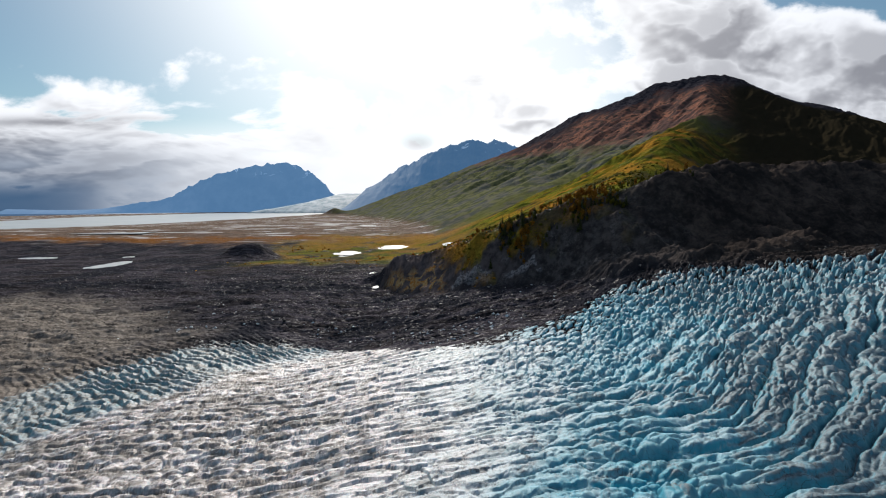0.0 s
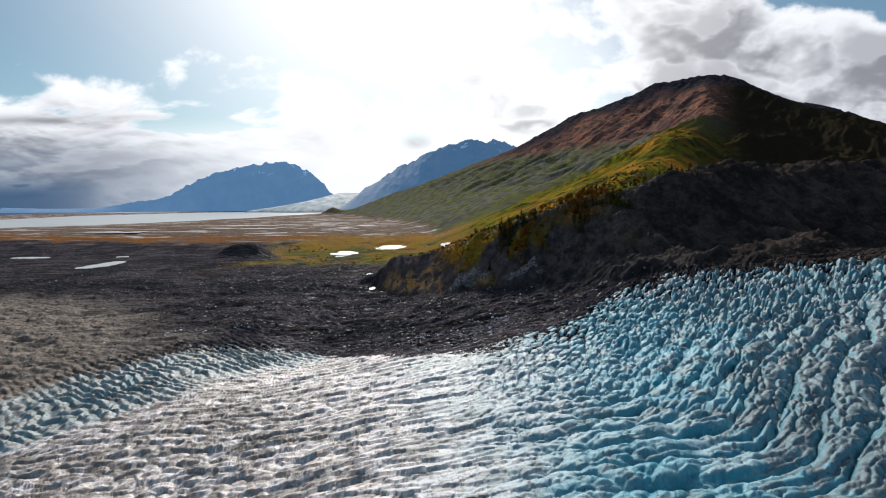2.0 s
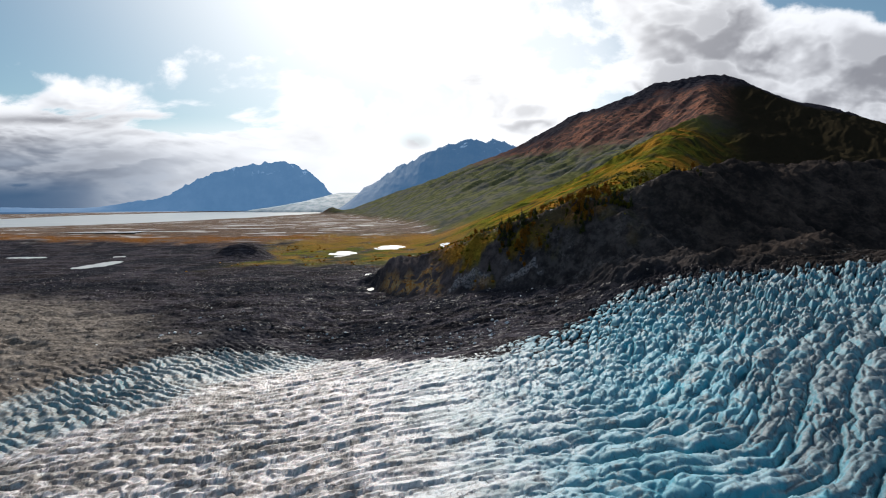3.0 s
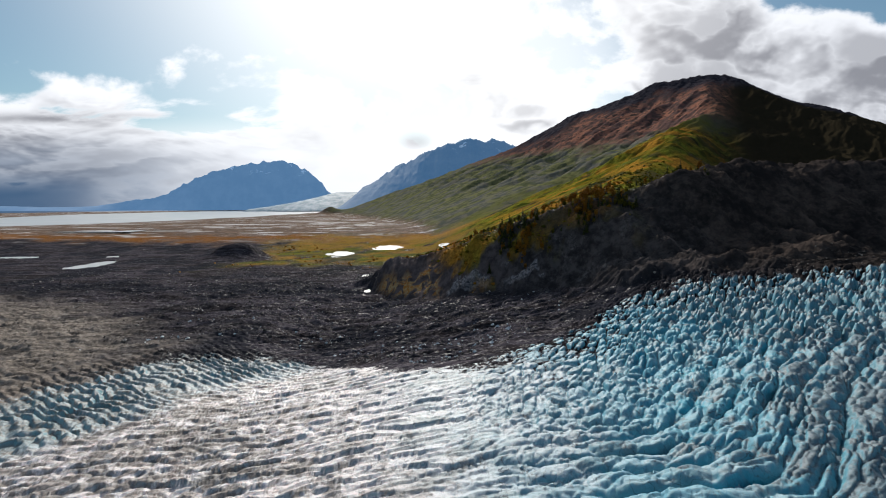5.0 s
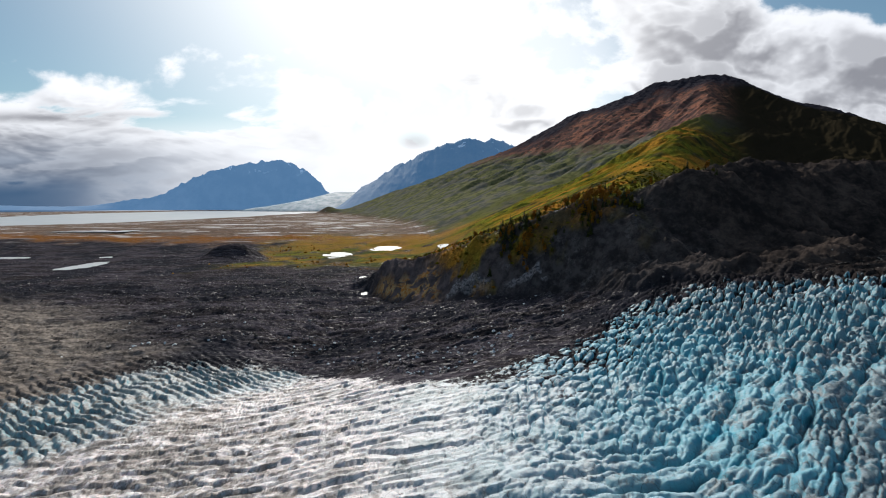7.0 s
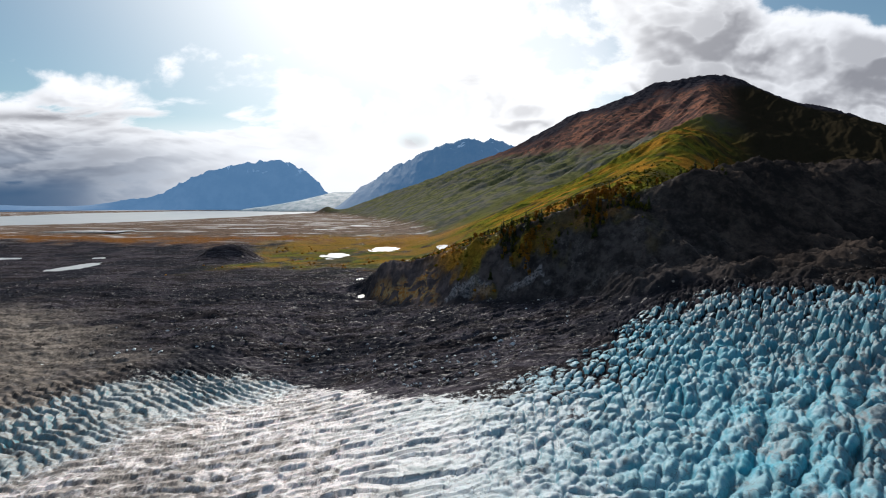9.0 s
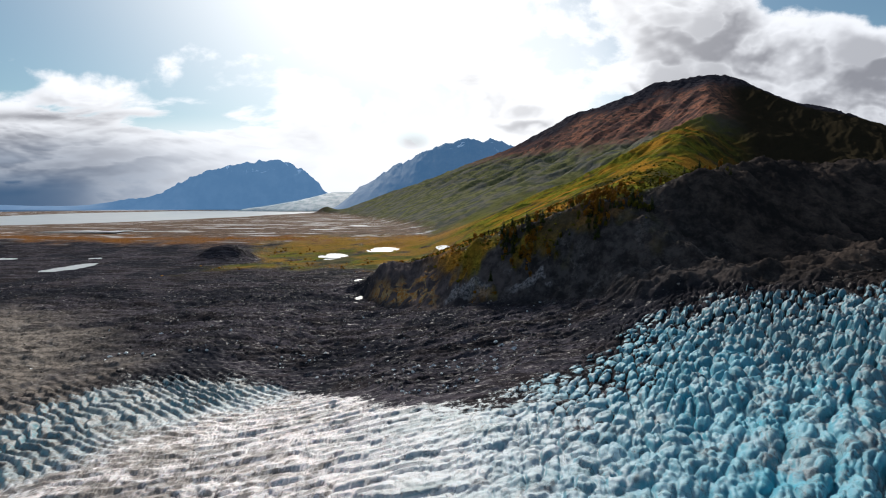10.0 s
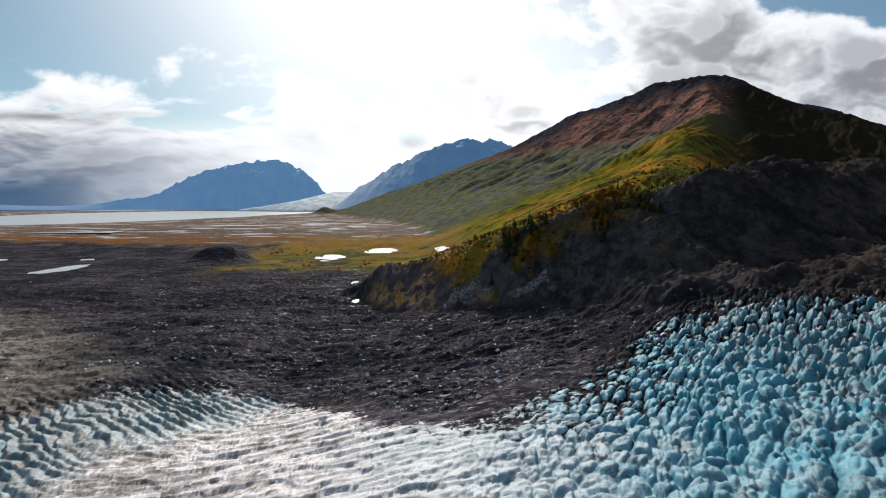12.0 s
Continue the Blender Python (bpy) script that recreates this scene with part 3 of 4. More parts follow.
    earth = n.mix(n.math("MULTIPLY", n.ramp(n.noise(at, 0.07, 6, 0.6, 0.8), 0.47, 0.55), n.attr("amber")), earth, n.mix(n.ramp(d, 0.42, 0.58), rgb(0.36, 0.15, 0.032), rgb(0.42, 0.30, 0.15)))
    cliff = n.mix(n.attr("right_shade"), cliff, n.mix(n.ramp(n.math("ADD", n.math("MULTIPLY", d, 0.25), n.math("MULTIPLY_ADD", b, 0.35, n.math("MULTIPLY", n.noise(at, 0.03, 6, 0.62, 0.8), 0.40))), 0.42, 0.64), rgb(0.019, 0.017, 0.017), rgb(0.080, 0.062, 0.053)))
    cliff = n.mix(n.attr("earth"), cliff, earth)
    cliff = n.mix(n.ramp(n.attr("slab"), 0.15, 0.6), cliff, n.mix(n.ramp(d, 0.40, 0.60), rgb(0.06, 0.057, 0.06), rgb(0.26, 0.245, 0.25)))
    soft = n.noise(flat, 0.11, 4, 0.55, 0.4)
    top = n.ramp(level, 0.55, 0.92)
    pale = n.mix(n.ramp(n.math("MULTIPLY_ADD", n.attr("tone"), 0.5, n.math("MULTIPLY", soft, 0.5)), 0.33, 0.56), rgb(0.40, 0.385, 0.375), rgb(0.74, 0.685, 0.68))
    pale = n.mix(n.math("MULTIPLY", steep, 0.75), pale, rgb(0.26, 0.36, 0.40))
    blue = n.mix(n.ramp(b, 0.38, 0.62), rgb(0.130, 0.370, 0.465), rgb(0.036, 0.275, 0.375))
    blue = n.mix(n.math("MULTIPLY", n.ramp(n.noise(at, 0.10, 3, 0.5, 0.6), 0.54, 0.66), n.math("MULTIPLY_ADD", steep, 0.4, 0.22)), blue, rgb(0.025, 0.34, 0.46))
    blue = n.mix(n.math("MULTIPLY", n.ramp(n.noise(at, 0.05, 6, 0.6, 0.5), 0.46, 0.62), top), blue, rgb(0.235, 0.395, 0.465))
    teal = n.mix(n.ramp(b, 0.38, 0.62), rgb(0.21, 0.37, 0.415), rgb(0.095, 0.29, 0.35))
    blue = n.mix(n.attr("band"), blue, n.mix(n.math("MULTIPLY", top, 0.75), teal, n.mix(n.ramp(soft, 0.40, 0.58), rgb(0.13, 0.12, 0.115), rgb(0.31, 0.305, 0.305))))
    ice = n.mix(n.attr("blue"), pale, blue)
    ice = n.mix(n.math("MULTIPLY", n.ramp(n.attr("tone"), 0.55, 0.25), n.math("MULTIPLY", n.attr("blue"), 0.35)), ice, rgb(0.11, 0.185, 0.215))
    # grit left on the tops, thin dirty cracks
    smear = n.math("ADD", n.math("MULTIPLY_ADD", n.attr("tone"), -0.12, n.math("ADD", n.noise(at, 0.16, 9, 0.68, 0.8), 0.06)), n.math("MULTIPLY", n.attr("soil_dark"), 0.12))
    grit = n.mix(n.ramp(a, 0.36, 0.62), rgb(0.060, 0.062, 0.072), rgb(0.155, 0.165, 0.180))
    grit = n.mix(n.attr("brown"), grit, n.mix(n.ramp(a, 0.36, 0.62), rgb(0.065, 0.052, 0.043), rgb(0.20, 0.165, 0.135)))
    fine = n.noise(flat, 0.85, 6, 0.68, 0.5)
    ice = n.mix(n.math("MULTIPLY", n.ramp(fine, 0.50, 0.64), n.math("MULTIPLY_ADD", n.attr("blue"), 0.06, 0.12)), ice, n.mix(n.attr("blue"), rgb(0.22, 0.205, 0.195), rgb(0.10, 0.20, 0.245)))
    ice = n.mix(n.math("MULTIPLY", n.ramp(smear, 0.53, 0.68), n.math("MULTIPLY_ADD", top, 0.48, 0.30)), ice, grit)
    bent = n.add("ShaderNodeVectorMath", {"operation": "ADD"}, i0=at, i1=n.add("ShaderNodeVectorMath", {"operation": "SCALE"}, i0=n.add("ShaderNodeTexNoise", Vector=at, Scale=0.35, Detail=3.0).outputs["Color"], Scale=3.0).outputs[0]).outputs[0]
    for spread, width, share in ((0.21, 0.016, 0.75), (0.62, 0.030, 0.45)):
        split = n.add("ShaderNodeTexVoronoi", {"feature": "DISTANCE_TO_EDGE"}, Vector=bent, Scale=spread).outputs["Distance"]
        some = n.ramp(n.noise(at, spread * 0.45, 3, 0.5), 0.44, 0.60)
        ice = n.mix(n.math("MULTIPLY", n.math("MULTIPLY", n.ramp(split, width * 0.3, width, 1.0, 0.0), some), share), ice, rgb(0.045, 0.042, 0.046))
    strewn = n.ramp(n.math("ADD", n.math("ADD", n.math("MULTIPLY", streak, 0.5), n.math("MULTIPLY", d, 0.5)), n.math("ADD", n.math("MULTIPLY", n.attr("rim"), 0.30), n.math("MULTIPLY", n.attr("seam"), n.math("MULTIPLY_ADD", n.attr("hollow"), 0.30, 0.075)))), 0.62, 0.70)
    ice = n.mix(strewn, ice, n.mix(n.attr("sand"), gravel, silt))
    col = n.mix(n.attr("tan"), gravel, silt)
    col = n.mix(n.attr("far"), col, n.mix(n.attr("rust"), plain, rust))
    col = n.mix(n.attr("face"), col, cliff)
    plants = n.mix(n.attr("gold"), green, gold)
    # heath paled and greyed to put distance haze into the far flank's colour
    hazy_heath = n.mix(n.ramp(far_b, 0.42, 0.60), n.mix(n.ramp(far_a, 0.42, 0.58), rgb(0.080, 0.088, 0.046), rgb(0.155, 0.152, 0.070)), n.mix(n.ramp(far_a, 0.42, 0.58), rgb(0.092, 0.098, 0.088), rgb(0.15, 0.14, 0.112)))
    plants = n.mix(n.attr("hazy_heath"), plants, hazy_heath)
    plants = n.mix(n.attr("red"), plants, red)
    plants = n.mix(n.attr("shaded_brush"), plants, shaded_brush)
    plants = n.mix(n.attr("bald_shaded"), plants, bald_shaded)
    col = n.mix(n.attr("green"), col, plants)
    col = n.mix(n.attr("ice"), col, ice)
    clean = n.math("MULTIPLY", n.attr("ice"), n.math("SUBTRACT", 1.0, strewn))
    gloss = n.ramp(clean, 0.0, 1.0, 0.55, 0.50)
    wet = n.math("MULTIPLY", n.math("SUBTRACT", 1.0, n.math("MAXIMUM", n.attr("green"), n.attr("face"))), n.ramp(n.noise(flat, 0.40, 5, 0.65, 0.3), 0.60, 0.68, 0.0, 0.5))
    bump = n.add("ShaderNodeBump", Strength=0.5, Distance=1.2, Height=n.math("MULTIPLY", n.math("ADD", n.math("MULTIPLY", a, 0.5), d), n.math("MULTIPLY_ADD", n.math("MAXIMUM", n.attr("face"), n.math("MAXIMUM", n.attr("ice"), n.attr("green"))), -0.65, 1.0)))
    shade = n.add("ShaderNodeBsdfPrincipled", Base_Color=col, Roughness=gloss, Normal=bump.outputs[0])
    n.feed(shade, "Specular IOR Level", n.math("MULTIPLY_ADD", clean, 0.28, n.math("MULTIPLY", wet, n.math("SUBTRACT", 1.0, clean))))
    n.feed(shade, "Subsurface Weight", n.math("MULTIPLY", clean, 0.18))
    n.feed(shade, "Subsurface Radius", (0.15, 0.3, 0.4))
    n.feed(shade, "Subsurface Scale", 1.0)
    n.add("ShaderNodeOutputMaterial", Surface=shade.outputs[0])
    return m


def plain_material(name, lo, hi, scale, roughness, bump=0.0, haze_glow=None, level=0.0):
    m = bpy.data.materials.new(name)
    m.use_nodes = True
    n = Nodes(m.node_tree)
    at = n.add("ShaderNodeNewGeometry").outputs["Position"]
    f = n.noise(at, scale, 7, 0.62)
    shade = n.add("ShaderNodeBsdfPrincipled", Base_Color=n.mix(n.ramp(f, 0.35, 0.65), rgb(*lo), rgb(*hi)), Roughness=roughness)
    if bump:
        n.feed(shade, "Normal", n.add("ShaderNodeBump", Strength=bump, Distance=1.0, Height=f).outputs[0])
    if haze_glow:
        n.feed(shade, "Emission Color", rgb(*haze_glow))
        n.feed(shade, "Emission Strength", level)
    n.add("ShaderNodeOutputMaterial", Surface=shade.outputs[0])
    return m


GROUND = ground_material()
WATER = plain_material("silty_water", (0.34, 0.36, 0.36), (0.42, 0.43, 0.42), 0.01, 0.32)


def mesh_from(name, verts, quads, material, attrs=None, smooth_shade=True):
    me = bpy.data.meshes.new(name)
    me.vertices.add(len(verts))
    me.vertices.foreach_set("co", np.ascontiguousarray(verts, dtype=np.float32).ravel())
    me.loops.add(quads.size)
    me.loops.foreach_set("vertex_index", np.ascontiguousarray(quads, dtype=np.int32).ravel())
    me.polygons.add(len(quads))
    me.polygons.foreach_set("loop_start", np.arange(0, quads.size, quads.shape[1], dtype=np.int32))
    me.polygons.foreach_set("use_smooth", np.full(len(quads), smooth_shade, dtype=bool))
    for key, values in (attrs or {}).items():
        me.attributes.new(key, "FLOAT", "POINT").data.foreach_set("value", np.ascontiguousarray(values, dtype=np.float32))
    me.update()
    me.validate()
    me.materials.append(material)
    return me


def grid_quads(rows, cols):
    i = np.arange(rows * cols).reshape(rows, cols)
    return np.stack((i[:-1, :-1], i[:-1, 1:], i[1:, 1:], i[1:, :-1]), -1).reshape(-1, 4)


def split_mesh(name, pick, xyz, quads, attrs):
    q = quads[pick]
    used, back = np.unique(q, return_inverse=True)
    return mesh_from(name, xyz[used], back.reshape(q.shape), GROUND, {k: v[used] for k, v in attrs.items()})


def fan(angles, radii):
    a, r = np.meshgrid(angles, radii)
    x, y = (r * np.sin(a)).ravel(), (r * np.cos(a)).ravel() - 30.0
    z, attrs, number = surface(x, y)
    return np.stack((x, y, z), 1), attrs, number


HALF = radians(48)
DETAIL = 1.0
radii = [74.0]
while radii[-1] < 5040:
    radii.append(radii[-1] * (1 + (0.0028 if radii[-1] < 420 else 0.0046 if radii[-1] < 1000 else 0.0078) / DETAIL))
radii = np.array(radii)
angles = np.linspace(-HALF, HALF, int(1160 * DETAIL))
xyz, attrs, number = fan(angles, radii)
quads = grid_quads(len(radii), len(angles))
mid = quads[:, 0]
is_ice = attrs["ice"][mid] > 0.5
is_high = (xyz[mid, 2] > 60) & ~is_ice & (xyz[mid, 1] > 520)
is_bank = (attrs["face"][mid] > 0.5) & ~is_ice & ~is_high
rest = ~(is_ice | is_high | is_bank)
for name, pick, label in (
    ("mountain", is_high, "autumn-coloured mountain with green flank and red heath"),
    ("moraine_bank", is_bank, "steep dark bank of loose rock above the glacier"),
    ("ground", rest, "dark rubble moraine and brown outwash plain"),
):
    tagged(new(name, split_mesh(name, pick, xyz, quads, attrs)), label, name.replace("_", " "), kind="structure")

# the nearest high blocks of ice are pieces of their own, the rest is one sheet
numbers = number[mid].astype(np.int64)
home = is_ice & (np.hypot(xyz[mid, 0] - 62, xyz[mid, 1] - 118) < 52) & (xyz[mid, 0] > 5)
blocks, counts = np.unique(numbers[home], return_counts=True)
blocks = blocks[np.argsort(-counts)][:290]
piece = home & np.isin(numbers, blocks)
glacier = tagged(new("glacier", split_mesh("glacier", is_ice & ~piece, xyz, quads, attrs)), "crevassed pale blue glacier ice with dirty crests", "glacier", kind="structure")
for block in blocks:
    new("serac", split_mesh("serac", piece & (numbers == block), xyz, quads, attrs)).parent = glacier

# land round and behind the camera, coarser
for name, ang, rad in (("ground_behind", np.linspace(HALF, 2 * math.pi - HALF, 160), np.concatenate(([0.5], np.geomspace(12, 5040, 110)))), ("glacier_below", np.linspace(-HALF, HALF, 400), np.linspace(0.5, 74, 200))):
    v, at, _ = fan(ang, rad)
    tagged(new(name, mesh_from(name, v, grid_quads(len(rad), len(ang)), GROUND, at)), "rubble and dirty ice of the surrounding valley floor", "ground", kind="structure")


# ---- water ----
def sheet(name, x0, x1, y0, y1, z, cols=2, rows=2):
    x, y = np.meshgrid(np.linspace(x0, x1, cols), np.linspace(y0, y1, rows))
    return mesh_from(name, np.stack((x.ravel(), y.ravel(), np.full(x.size, z)), 1), grid_quads(rows, cols), WATER)


def disc(name, cx, cy, a, b, z, sides=40):
    """A flat round sheet with a slightly uneven edge."""
    t = np.linspace(0, 2 * math.pi, sides, endpoint=False)
    r = 1 + 0.10 * np.sin(2 * t + cx) + 0.07 * np.sin(5 * t + cy)
    rim = np.stack((cx + a * r * np.cos(t), cy + b * r * np.sin(t), np.full(sides, z)), 1)
    k = np.arange(sides)
    return mesh_from(name, np.vstack((rim, [(cx, cy, z)])), np.stack((k, (k + 1) % sides, np.full(sides, sides)), 1), WATER)


tagged(new("lake_water", sheet("lake_water", -2700, -850, 1230, 4800, LAKE - 0.8)), "pale silty glacial lake reflecting the sky", "lake", kind="structure")
for cx, cy, a, b, level in PONDS:
    tagged(new("pond_water", disc("pond_water", cx, cy, 1.3 * a, 1.3 * b, level - 0.45)), "small bright meltwater pond on the valley floor", "pond", kind="structure")


# ---- far ranges ----
FAR_ICE = plain_material("distant_ice", (0.20, 0.31, 0.38), (0.47, 0.55, 0.60), 0.016, 0.7)


def range_material(name, lo, hi, haze_glow, level, snow_line):
    """Bare rock with glow standing in for haze, old snow in the high gullies."""
    m = plain_material(name, lo, hi, 0.006, 0.95, 0.0, haze_glow, level)
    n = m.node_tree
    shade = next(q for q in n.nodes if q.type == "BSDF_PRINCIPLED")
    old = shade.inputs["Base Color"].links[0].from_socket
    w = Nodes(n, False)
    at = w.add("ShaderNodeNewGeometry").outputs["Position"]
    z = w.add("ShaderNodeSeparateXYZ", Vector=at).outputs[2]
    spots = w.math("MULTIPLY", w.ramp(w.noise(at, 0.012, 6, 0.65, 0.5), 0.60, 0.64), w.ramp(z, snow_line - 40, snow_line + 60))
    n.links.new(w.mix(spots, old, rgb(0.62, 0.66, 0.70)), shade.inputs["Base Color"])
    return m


def mountain_range(name, knots, ridge_y, foot_y, material, seed, label):
    cols, rows = 260, 60
    x = np.linspace(knots[0][0], knots[-1][0], cols)
    top = curve(x, knots, 25)
    t = np.linspace(0, 1.15, rows)[:, None]
    y = foot_y + (ridge_y - foot_y) * t + 0 * x
    gx = x + 0 * t
    gul = rough(gx, y * 0.35, 190, 6, seed, 0.55, True)
    top = top + (26 * rough(x, 0 * x, 120, 5, seed + 3, 0.6, True) - 10) * np.clip((top - 120) / 150, 0, 1)
    h = np.where(t <= 1, t, 1 - 3 * (t - 1)) ** 0.9
    z = 36 + (top - 36) * h + 55 * gul * h * np.clip(1.35 - t, 0, 1) * np.clip((top - 36) / 200, 0, 1)
    return tagged(new(name, mesh_from(name, np.stack((gx.ravel(), y.ravel(), z.ravel()), 1), grid_quads(rows, cols), material)), label, "mountain", kind="structure")


# bluish rock colour and blue emission paint in the haze of distance
FAR_ROCK = range_material("distant_hazy_rock", (0.05, 0.07, 0.10), (0.09, 0.11, 0.14), (0.13, 0.29, 0.53), 0.58, 430)
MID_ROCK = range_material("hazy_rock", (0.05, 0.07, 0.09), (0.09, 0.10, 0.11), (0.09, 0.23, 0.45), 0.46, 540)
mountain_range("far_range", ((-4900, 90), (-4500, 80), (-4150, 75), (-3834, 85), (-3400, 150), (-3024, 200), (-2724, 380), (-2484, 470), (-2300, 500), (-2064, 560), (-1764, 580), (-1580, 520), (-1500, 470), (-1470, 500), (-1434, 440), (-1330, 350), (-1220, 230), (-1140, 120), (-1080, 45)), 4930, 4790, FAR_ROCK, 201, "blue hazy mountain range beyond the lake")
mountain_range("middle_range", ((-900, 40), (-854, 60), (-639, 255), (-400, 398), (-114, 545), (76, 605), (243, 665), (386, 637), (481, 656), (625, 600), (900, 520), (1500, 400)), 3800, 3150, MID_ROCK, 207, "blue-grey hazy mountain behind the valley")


def far_glacier():
    rows, cols = 48, 80
    t, u = np.meshgrid(np.linspace(0, 1.15, rows), np.linspace(0, 1, cols), indexing="ij")
    x = (-1700 + 420 * np.minimum(t, 1) ** 1.1) * (1 - u) + (-620 - 60 * t) * u
    y = 3800 + 430 * t + 35 * np.sin(u * 9) * (1 - t)
    z = 43 + 175 * np.minimum(t, 1) ** 0.9 * smooth(-0.05, 0.55, u + 0.35 * (1 - t)) + 3 * rough(x * 0.5 + y * 0.4, y, 60, 4, 303, 0.55, True) * smooth(0, 0.1, t) - 1200 * np.maximum(t - 1, 0)
    tagged(new("distant_glacier", mesh_from("distant_glacier", np.stack((x.ravel(), y.ravel(), z.ravel()), 1), grid_quads(rows, cols), FAR_ICE)), "white glacier tongue reaching the far lake", "glacier", kind="structure")


far_glacier()


# ---- plants and stones ----
def leaf_material(name, lo, hi, through_light):
    m = bpy.data.materials.new(name)
    m.use_nodes = True
    n = Nodes(m.node_tree)
    pick = n.math("FRACT", n.math("ADD", n.add("ShaderNodeObjectInfo").outputs["Random"], n.math("MULTIPLY", n.add("ShaderNodeNewGeometry").outputs["Random Per Island"], 0.6)))
    col = n.mix(pick, rgb(*lo), rgb(*hi))
    shade = n.add("ShaderNodeBsdfPrincipled", Base_Color=col, Roughness=0.8)
    n.feed(shade, "Specular IOR Level", 0.1)
    thin = n.add("ShaderNodeBsdfTranslucent", Color=col)
    both = n.add("ShaderNodeMixShader", i0=through_light, i1=shade.outputs[0], i2=thin.outputs[0])
    n.add("ShaderNodeOutputMaterial", Surface=both.outputs[0])
    return m


NEEDLES = leaf_material("dark_needles", (0.014, 0.022, 0.006), (0.040, 0.048, 0.010), 0.2)
GOLD_LEAF = leaf_material("gold_leaves", (0.25, 0.115, 0.012), (0.44, 0.23, 0.026), 0.6)
OLIVE_LEAF = leaf_material("olive_leaves", (0.085, 0.090, 0.010), (0.22, 0.18, 0.016), 0.6)
BARK = plain_material("grey_bark", (0.05, 0.042, 0.035), (0.14, 0.12, 0.105), 3.0, 0.9)
STONE = plain_material("dark_stone", (0.022, 0.020, 0.019), (0.10, 0.088, 0.08), 0.8, 0.92, 0.4)
PALE_STONE = plain_material("pale_stone", (0.16, 0.145, 0.13), (0.34, 0.31, 0.285), 0.8, 0.9, 0.4)
CHUNK = plain_material("stranded_ice", (0.40, 0.46, 0.50), (0.70, 0.72, 0.73), 0.8, 0.5, 0.3)

OCTA_V = np.array([(1, 0, 0), (-1, 0, 0), (0, 1, 0), (0, -1, 0), (0, 0, 1), (0, 0, -1)], dtype=float)
OCTA_F = np.array([(0, 2, 4), (2, 1, 4), (1, 3, 4), (3, 0, 4), (2, 0, 5), (1, 2, 5), (3, 1, 5), (0, 3, 5)])


def clumps(centres, sizes, rng, squash=0.8):
    """Many jagged small lumps as one set of vertices and triangles."""
    k = len(centres)
    v = OCTA_V[None] * (0.55 + 0.9 * rng.random((k, 6, 1)))
    v = v + 0.35 * (rng.random((k, 6, 3)) - 0.5)
    a = rng.random(k) * 6.283
    c, s = np.cos(a)[:, None], np.sin(a)[:, None]
    v = np.stack((v[..., 0] * c - v[..., 1] * s, v[..., 0] * s + v[..., 1] * c, v[..., 2] * squash), -1)
    v = v * sizes[:, None, None] + centres[:, None, :]
    f = OCTA_F[None] + 6 * np.arange(k)[:, None, None]
    return v.reshape(-1, 3), f.reshape(-1, 3)


def tapered(points, radii_, sides=6):
    """A tube through points with a radius at each."""
    verts, faces = [], []
    for i, (pt, r) in enumerate(zip(points, radii_)):
        for k in range(sides):
            a = 6.283 * k / sides
            verts.append((pt[0] + r * math.cos(a), pt[1] + r * math.sin(a), pt[2]))
        if i:
            for k in range(sides):
                p, q = (i - 1) * sides + k, (i - 1) * sides + (k + 1) % sides
                faces.append((p, q, q + sides, p + sides))
    return np.array(verts), np.array(faces)


def part(name, mesh, parent, label=""):
    ob = new(name, mesh)
    ob.parent = parent
    return tagged(ob, label)


def spruce(height, seed):
    rng = np.random.default_rng(seed)
    tree = tagged(new("spruce_tree"), "slender dark green spruce on the bank", "tree", "trees on the bank")
    part("trunk", mesh_from("trunk", *tapered([(0, 0, -0.6), (0.05, 0, height * 0.5), (0.08, 0.04, height)], [0.22, 0.13, 0.03]), BARK), tree)
    verts, faces = [], []
    tiers = 11
    for i in range(tiers):
        z = height * (0.10 + 0.88 * i / tiers)
        reach = (height * 0.20) * (1 - i / tiers) ** 0.8 * (0.8 + 0.4 * rng.random()) + 0.15
        count = 7 if i < 7 else 5
        for k in range(count):
            a = 6.283 * (k + rng.random() * 0.6) / count
            r = reach * (0.7 + 0.5 * rng.random())
            c, s_ = math.cos(a), math.sin(a)
            w = r * 0.34
            b = len(verts)
            verts += [(0, 0, z + r * 0.30), (r * c, r * s_, z - r * 0.42), (0.55 * r * c - w * s_, 0.55 * r * s_ + w * c, z - r * 0.22), (0.55 * r * c + w * s_, 0.55 * r * s_ - w * c, z - r * 0.22), (0.5 * r * c, 0.5 * r * s_, z - r * 0.5)]
            faces += [(b, b + 2, b + 1), (b, b + 1, b + 3), (b + 2, b + 4, b + 1), (b + 4, b + 3, b + 1)]
    part("crown", mesh_from("crown", np.array(verts), np.array(faces), NEEDLES, None, False), tree)
    return tree


